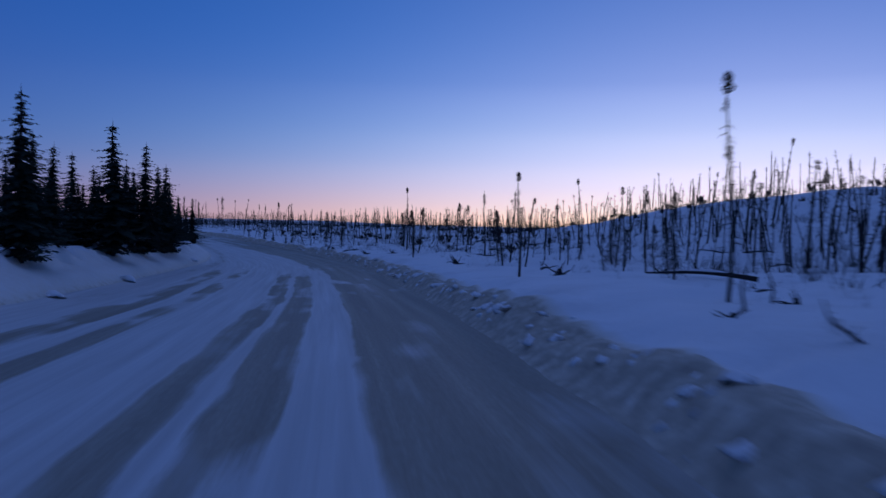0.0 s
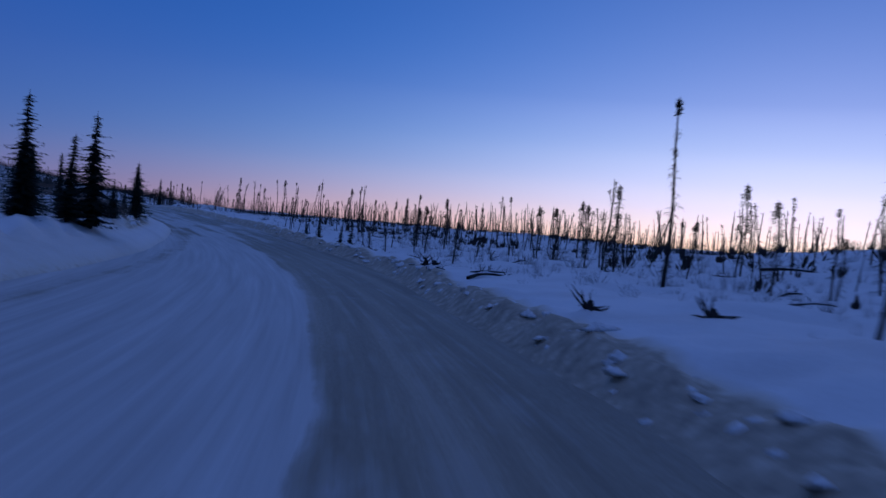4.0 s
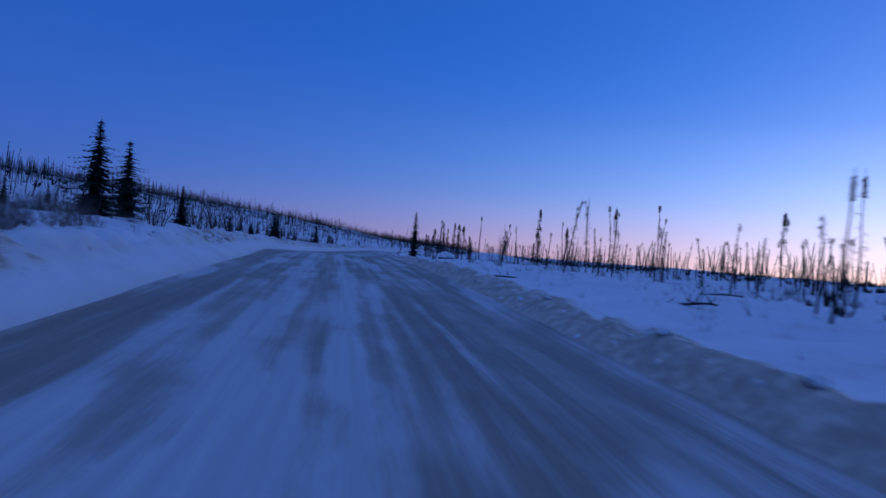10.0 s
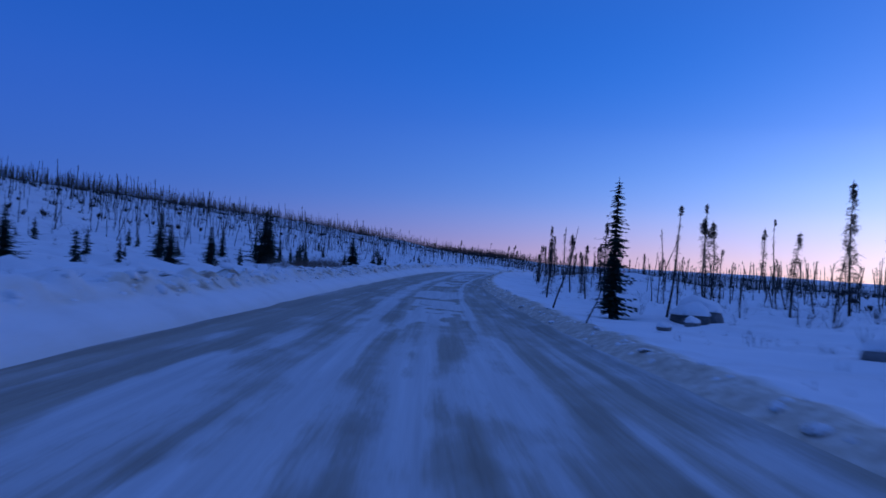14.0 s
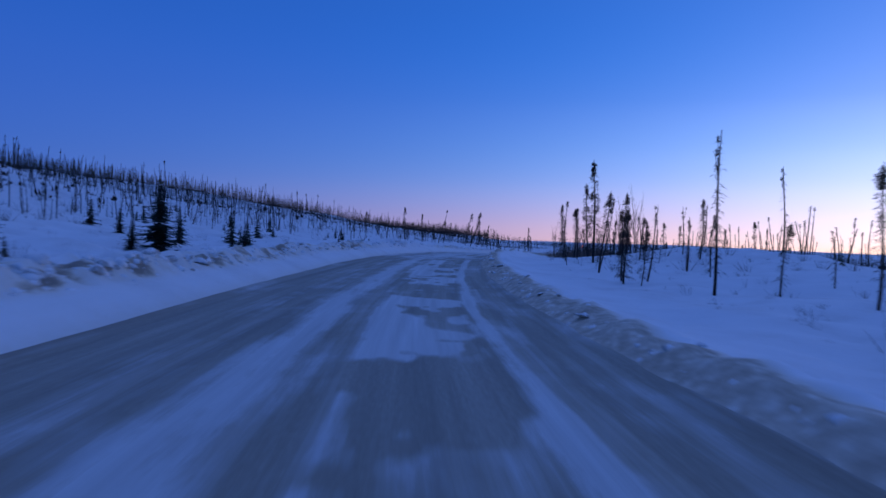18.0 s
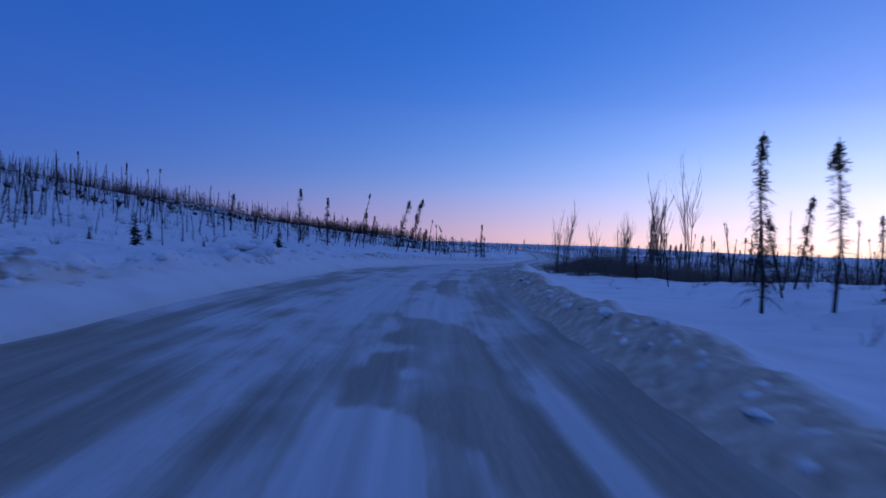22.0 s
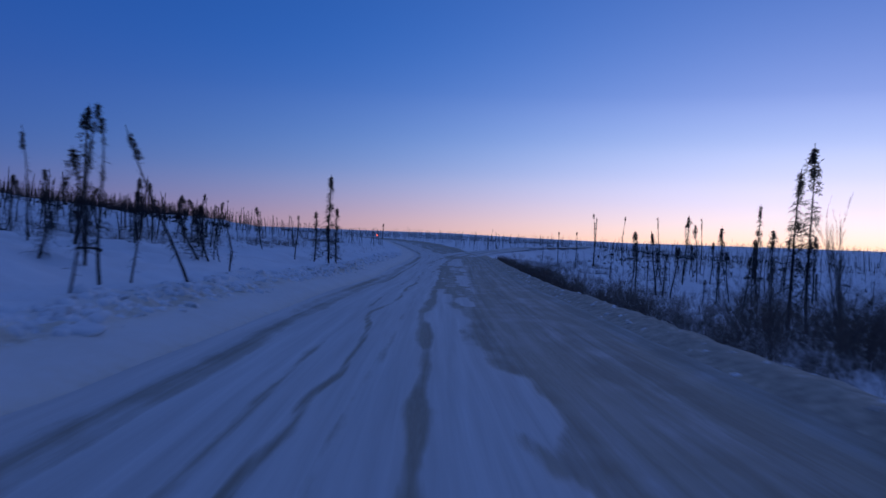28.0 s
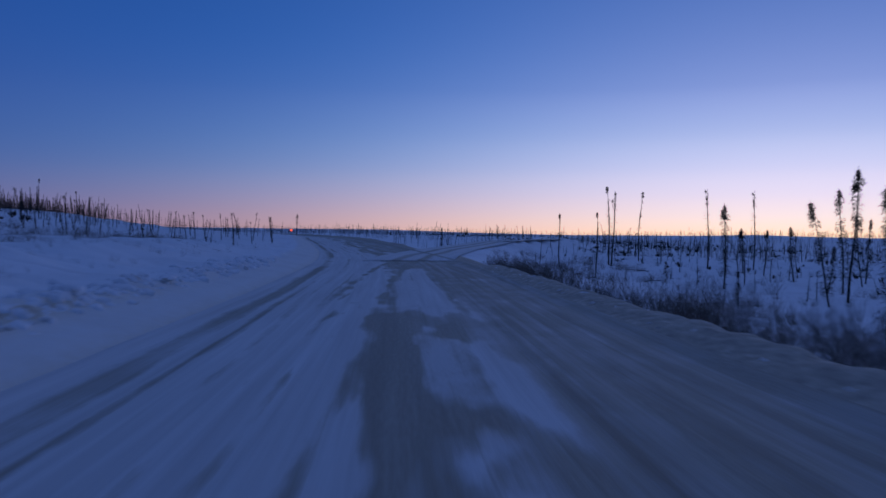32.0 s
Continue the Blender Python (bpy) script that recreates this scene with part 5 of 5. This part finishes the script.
for k in range(26):
    s, d = rng.gauss(374.5, 3.6), -rng.triangular(7.8, 11, 9.2)
    size = rng.uniform(0.45, 1.25)
    x, y = place(s, d)
    block = new("snow_block", mounds[k % 5])
    block.matrix_world = pose(float(x), float(y), height(s, d) + 0.1 * size, rng.uniform(-35, 35), rng.uniform(-35, 35), rng.uniform(0, 360)) @ Matrix.Diagonal((size * 1.3, size, size * 0.8, 1))
    tagged(block, "jagged block of crusted snow in a heap on the bank", "snow block", "heap of snow blocks")
for s, d, size in ((193, -10, 0.5), (196, -10.4, 0.45), (66, -9.6, 0.6), (41, -9.9, 0.8), (30, -10, 0.7)):
    drop_lump(s, d, size, True)


def make_log(seed):
    """A fallen burned trunk, 4 m long, with broken branch stubs."""
    r = random.Random(seed)
    ob = new("fallen_log")
    body, snow = Soup(), Soup()
    pts = [Vector((x, 0.12 * math.sin(x * 1.7 + seed), 0.12 + 0.10 * math.sin(x * 1.1 + seed) + 0.03 * x)) for x in np.linspace(-2, 2, 9)]
    body.tube(pts, [0.10 - 0.008 * i for i in range(9)], 7)
    part("trunk", body, CHAR, ob)
    for _ in range(7):
        stub = Soup()
        p = pts[r.randint(1, 7)]
        a = r.uniform(0.2, 2.9)
        mid = p + Vector((r.uniform(-0.2, 0.2), math.cos(a) * 0.3, math.sin(a) * 0.3))
        stub.tube([p, mid, mid + Vector((r.uniform(-0.3, 0.3), math.cos(a) * 0.35, math.sin(a) * 0.2))], [0.03, 0.022, 0.008], 4)
        part("branch_stub", stub, CHAR, ob)
    snow.tube([p + Vector((0, 0, 0.075)) for p in pts[2:6]], [0.02, 0.07, 0.06, 0.02], 6)
    part("snow_cap", snow, SNOW, ob, "strip of white snow")
    return tagged(ob, "fallen charred trunk with broken branches half buried in snow", "log", "deadfall")


def make_stump(seed):
    """An upturned root plate with snaking roots."""
    r = random.Random(seed)
    ob = new("root_stump")
    core = Soup()
    core.tube([(0, 0, -0.1), (0.05, 0, 0.25), (0.1, 0.03, 0.55)], [0.24, 0.2, 0.1], 8)
    part("stump", core, CHAR, ob)
    for k in range(8):
        root = Soup()
        a = 6.28 * k / 8 + r.uniform(-0.3, 0.3)
        p = Vector((0, 0, 0.2))
        pts = [p]
        w = Vector((math.cos(a), math.sin(a), r.uniform(0.0, 0.8)))
        for _ in range(4):
            w = (w + Vector((r.gauss(0, 0.3), r.gauss(0, 0.3), r.gauss(-0.05, 0.25)))).normalized()
            pts.append(pts[-1] + w * r.uniform(0.18, 0.34))
        root.tube(pts, [0.075, 0.06, 0.045, 0.03, 0.012], 5)
        part("root", root, CHAR, ob)
    return tagged(ob, "upturned charred root stump with snaking roots in snow", "stump", "deadfall")


logs, stumps = [make_log(k) for k in range(3)], [make_stump(10 + k) for k in range(3)]
for s, d, k in [(91.5, 5.9, 0.75), (92.2, 6.5, 0.6), (93.4, 6.9, 0.45), (106, 6.6, 0.5), (114, 7.4, 0.55), (72.5, 5.6, 0.6), (71.5, 8, 0.6), (12.4, 6.6, 0.35), (45.4, 7.8, 0.7), (143.5, 15.3, 0.6), (15, 9.5, 0.45), (31, 9.5, 0.7)]:
    copy_thing(rng.choice(stumps), stand(s, d, k, sink=0.12))
for s, d, turn, k in [(88, 8.2, 20, 0.6), (95.4, 10.8, 96, 1.05), (93.9, 11.4, 55, 0.6), (94.9, 6.7, 96, 1.1), (91, 6.0, -42, 0.55), (85.5, 7.0, 60, 0.8), (19, 11, 40, 0.6), (24, 12, 150, 0.9), (38, 11, 75, 0.8)]:
    copy_thing(rng.choice(logs), stand(s, d, k, turn=turn, sink=0.08))
for _ in range(26):
    s, d = rng.uniform(0, 200), rng.uniform(9, 34)
    copy_thing(rng.choice(logs), stand(s, d, rng.uniform(0.5, 1.0), sink=0.08))
for _ in range(10):
    s, d = rng.uniform(390, 470), -rng.uniform(11, 24)
    copy_thing(rng.choice(logs), stand(s, d, rng.uniform(0.5, 0.9), sink=0.08))
for _ in range(6):
    s, d = rng.uniform(560, 640), rng.uniform(24, 44)
    copy_thing(rng.choice(logs), stand(s, d, rng.uniform(0.6, 1.0), sink=0.05))
for ob in logs + stumps:
    for p in [ob, *ob.children_recursive]:
        bpy.data.objects.remove(p)

def rock_shape(seed, cap):
    """A broken granite block, about one metre across, or the snow that lies on it."""
    bm = bmesh.new()
    bmesh.ops.create_icosphere(bm, subdivisions=3, radius=0.5)
    tilt = Vector((math.cos(seed * 2.1), math.sin(seed * 2.1), 2.2)).normalized()
    for v in bm.verts:
        for way, far in ((tilt, 0.30), (Vector((0.9, 0.3, 0.25)).normalized(), 0.40), (Vector((-0.7, 0.6, 0.1)).normalized(), 0.42), (Vector((-0.2, -0.95, 0.2)).normalized(), 0.38)):
            over = v.co.dot(way) - far
            if over > 0:
                v.co -= way * over * 0.85
        v.co *= 1 + 0.16 * noise.noise(v.co * 3.1 + Vector((seed * 7.3, 0, 0))) + 0.06 * noise.noise(v.co * 9.0 + Vector((0, seed, 0)))
        if cap:
            v.co = Vector((v.co.x * 1.05, v.co.y * 1.05, max(v.co.z, 0.13) + (0.10 if v.co.z > 0.13 else 0.0) + 0.05 * noise.noise(v.co * 4 + Vector((seed, 0, 3)))))
    me = bpy.data.meshes.new("rock")
    bm.to_mesh(me)
    bm.free()
    me.polygons.foreach_set("use_smooth", np.full(len(me.polygons), cap))
    me.materials.append(SNOW if cap else ROCK)
    return me


for k, (s, d, size) in enumerate([(249.3, 13.6, 2.0), (247.4, 12.3, 1.6), (245.0, 11.7, 0.7), (232, 12.5, 1.0), (239.8, 8.9, 0.5), (212, -9.6, 0.6)]):
    x, y = place(s, d)
    rock = new("boulder", rock_shape(k, False))
    rock.matrix_world = pose(float(x), float(y), height(s, d) + 0.16 * size, 0, 0, 50 * k) @ Matrix.Diagonal((size * 1.15, size, size * 0.95, 1))
    tagged(rock, "broken grey granite boulder under a thick cap of snow", "boulder", "boulders")
    top = new("snow_cap", rock_shape(k, True))
    top.parent = rock
    top["label"] = "cap of white snow"

# ---- red light of unknown kind by the far bend; post and housing are added ----
def glowing(name, colour, strength):
    m, n, l, b = material(name)
    b.inputs["Base Color"].default_value = (*colour, 1)
    b.inputs["Emission Color"].default_value = (*colour, 1)
    b.inputs["Emission Strength"].default_value = strength
    return m


marker = new("warning_lamp")
post, head, lens_ring = Soup(), Soup(), Soup()
post.tube([(0, 0, -0.3), (0, 0, 0.8), (0, 0, 1.5)], [0.05, 0.05, 0.045], 8)
head.tube([(0, 0.12, 1.7), (0, 0.05, 1.7), (0, -0.1, 1.7)], [0.2, 0.28, 0.24], 12)
lens_ring.tube([(0, -0.1, 1.7), (0, -0.16, 1.7), (0, -0.2, 1.7)], [0.30, 0.27, 0.12], 12)
part("post", post, CHAR, marker)
part("housing", head, CHAR, marker)
part("lens", lens_ring, glowing("red_lamp_glass", (1.0, 0.10, 0.03), 2.5), marker, "glowing red lens")
k = int(np.argmin(np.hypot(line[:, 0] + 233.2, line[:, 1] - 673.4)))
lamp_s = float(at_s[k])
x, y = place(lamp_s, -5.6)
marker.matrix_world = pose(float(x), float(y), height(lamp_s, -5.6), 0, 0, 10)
tagged(marker, "small glowing red light on an added dark roadside post", "lamp")
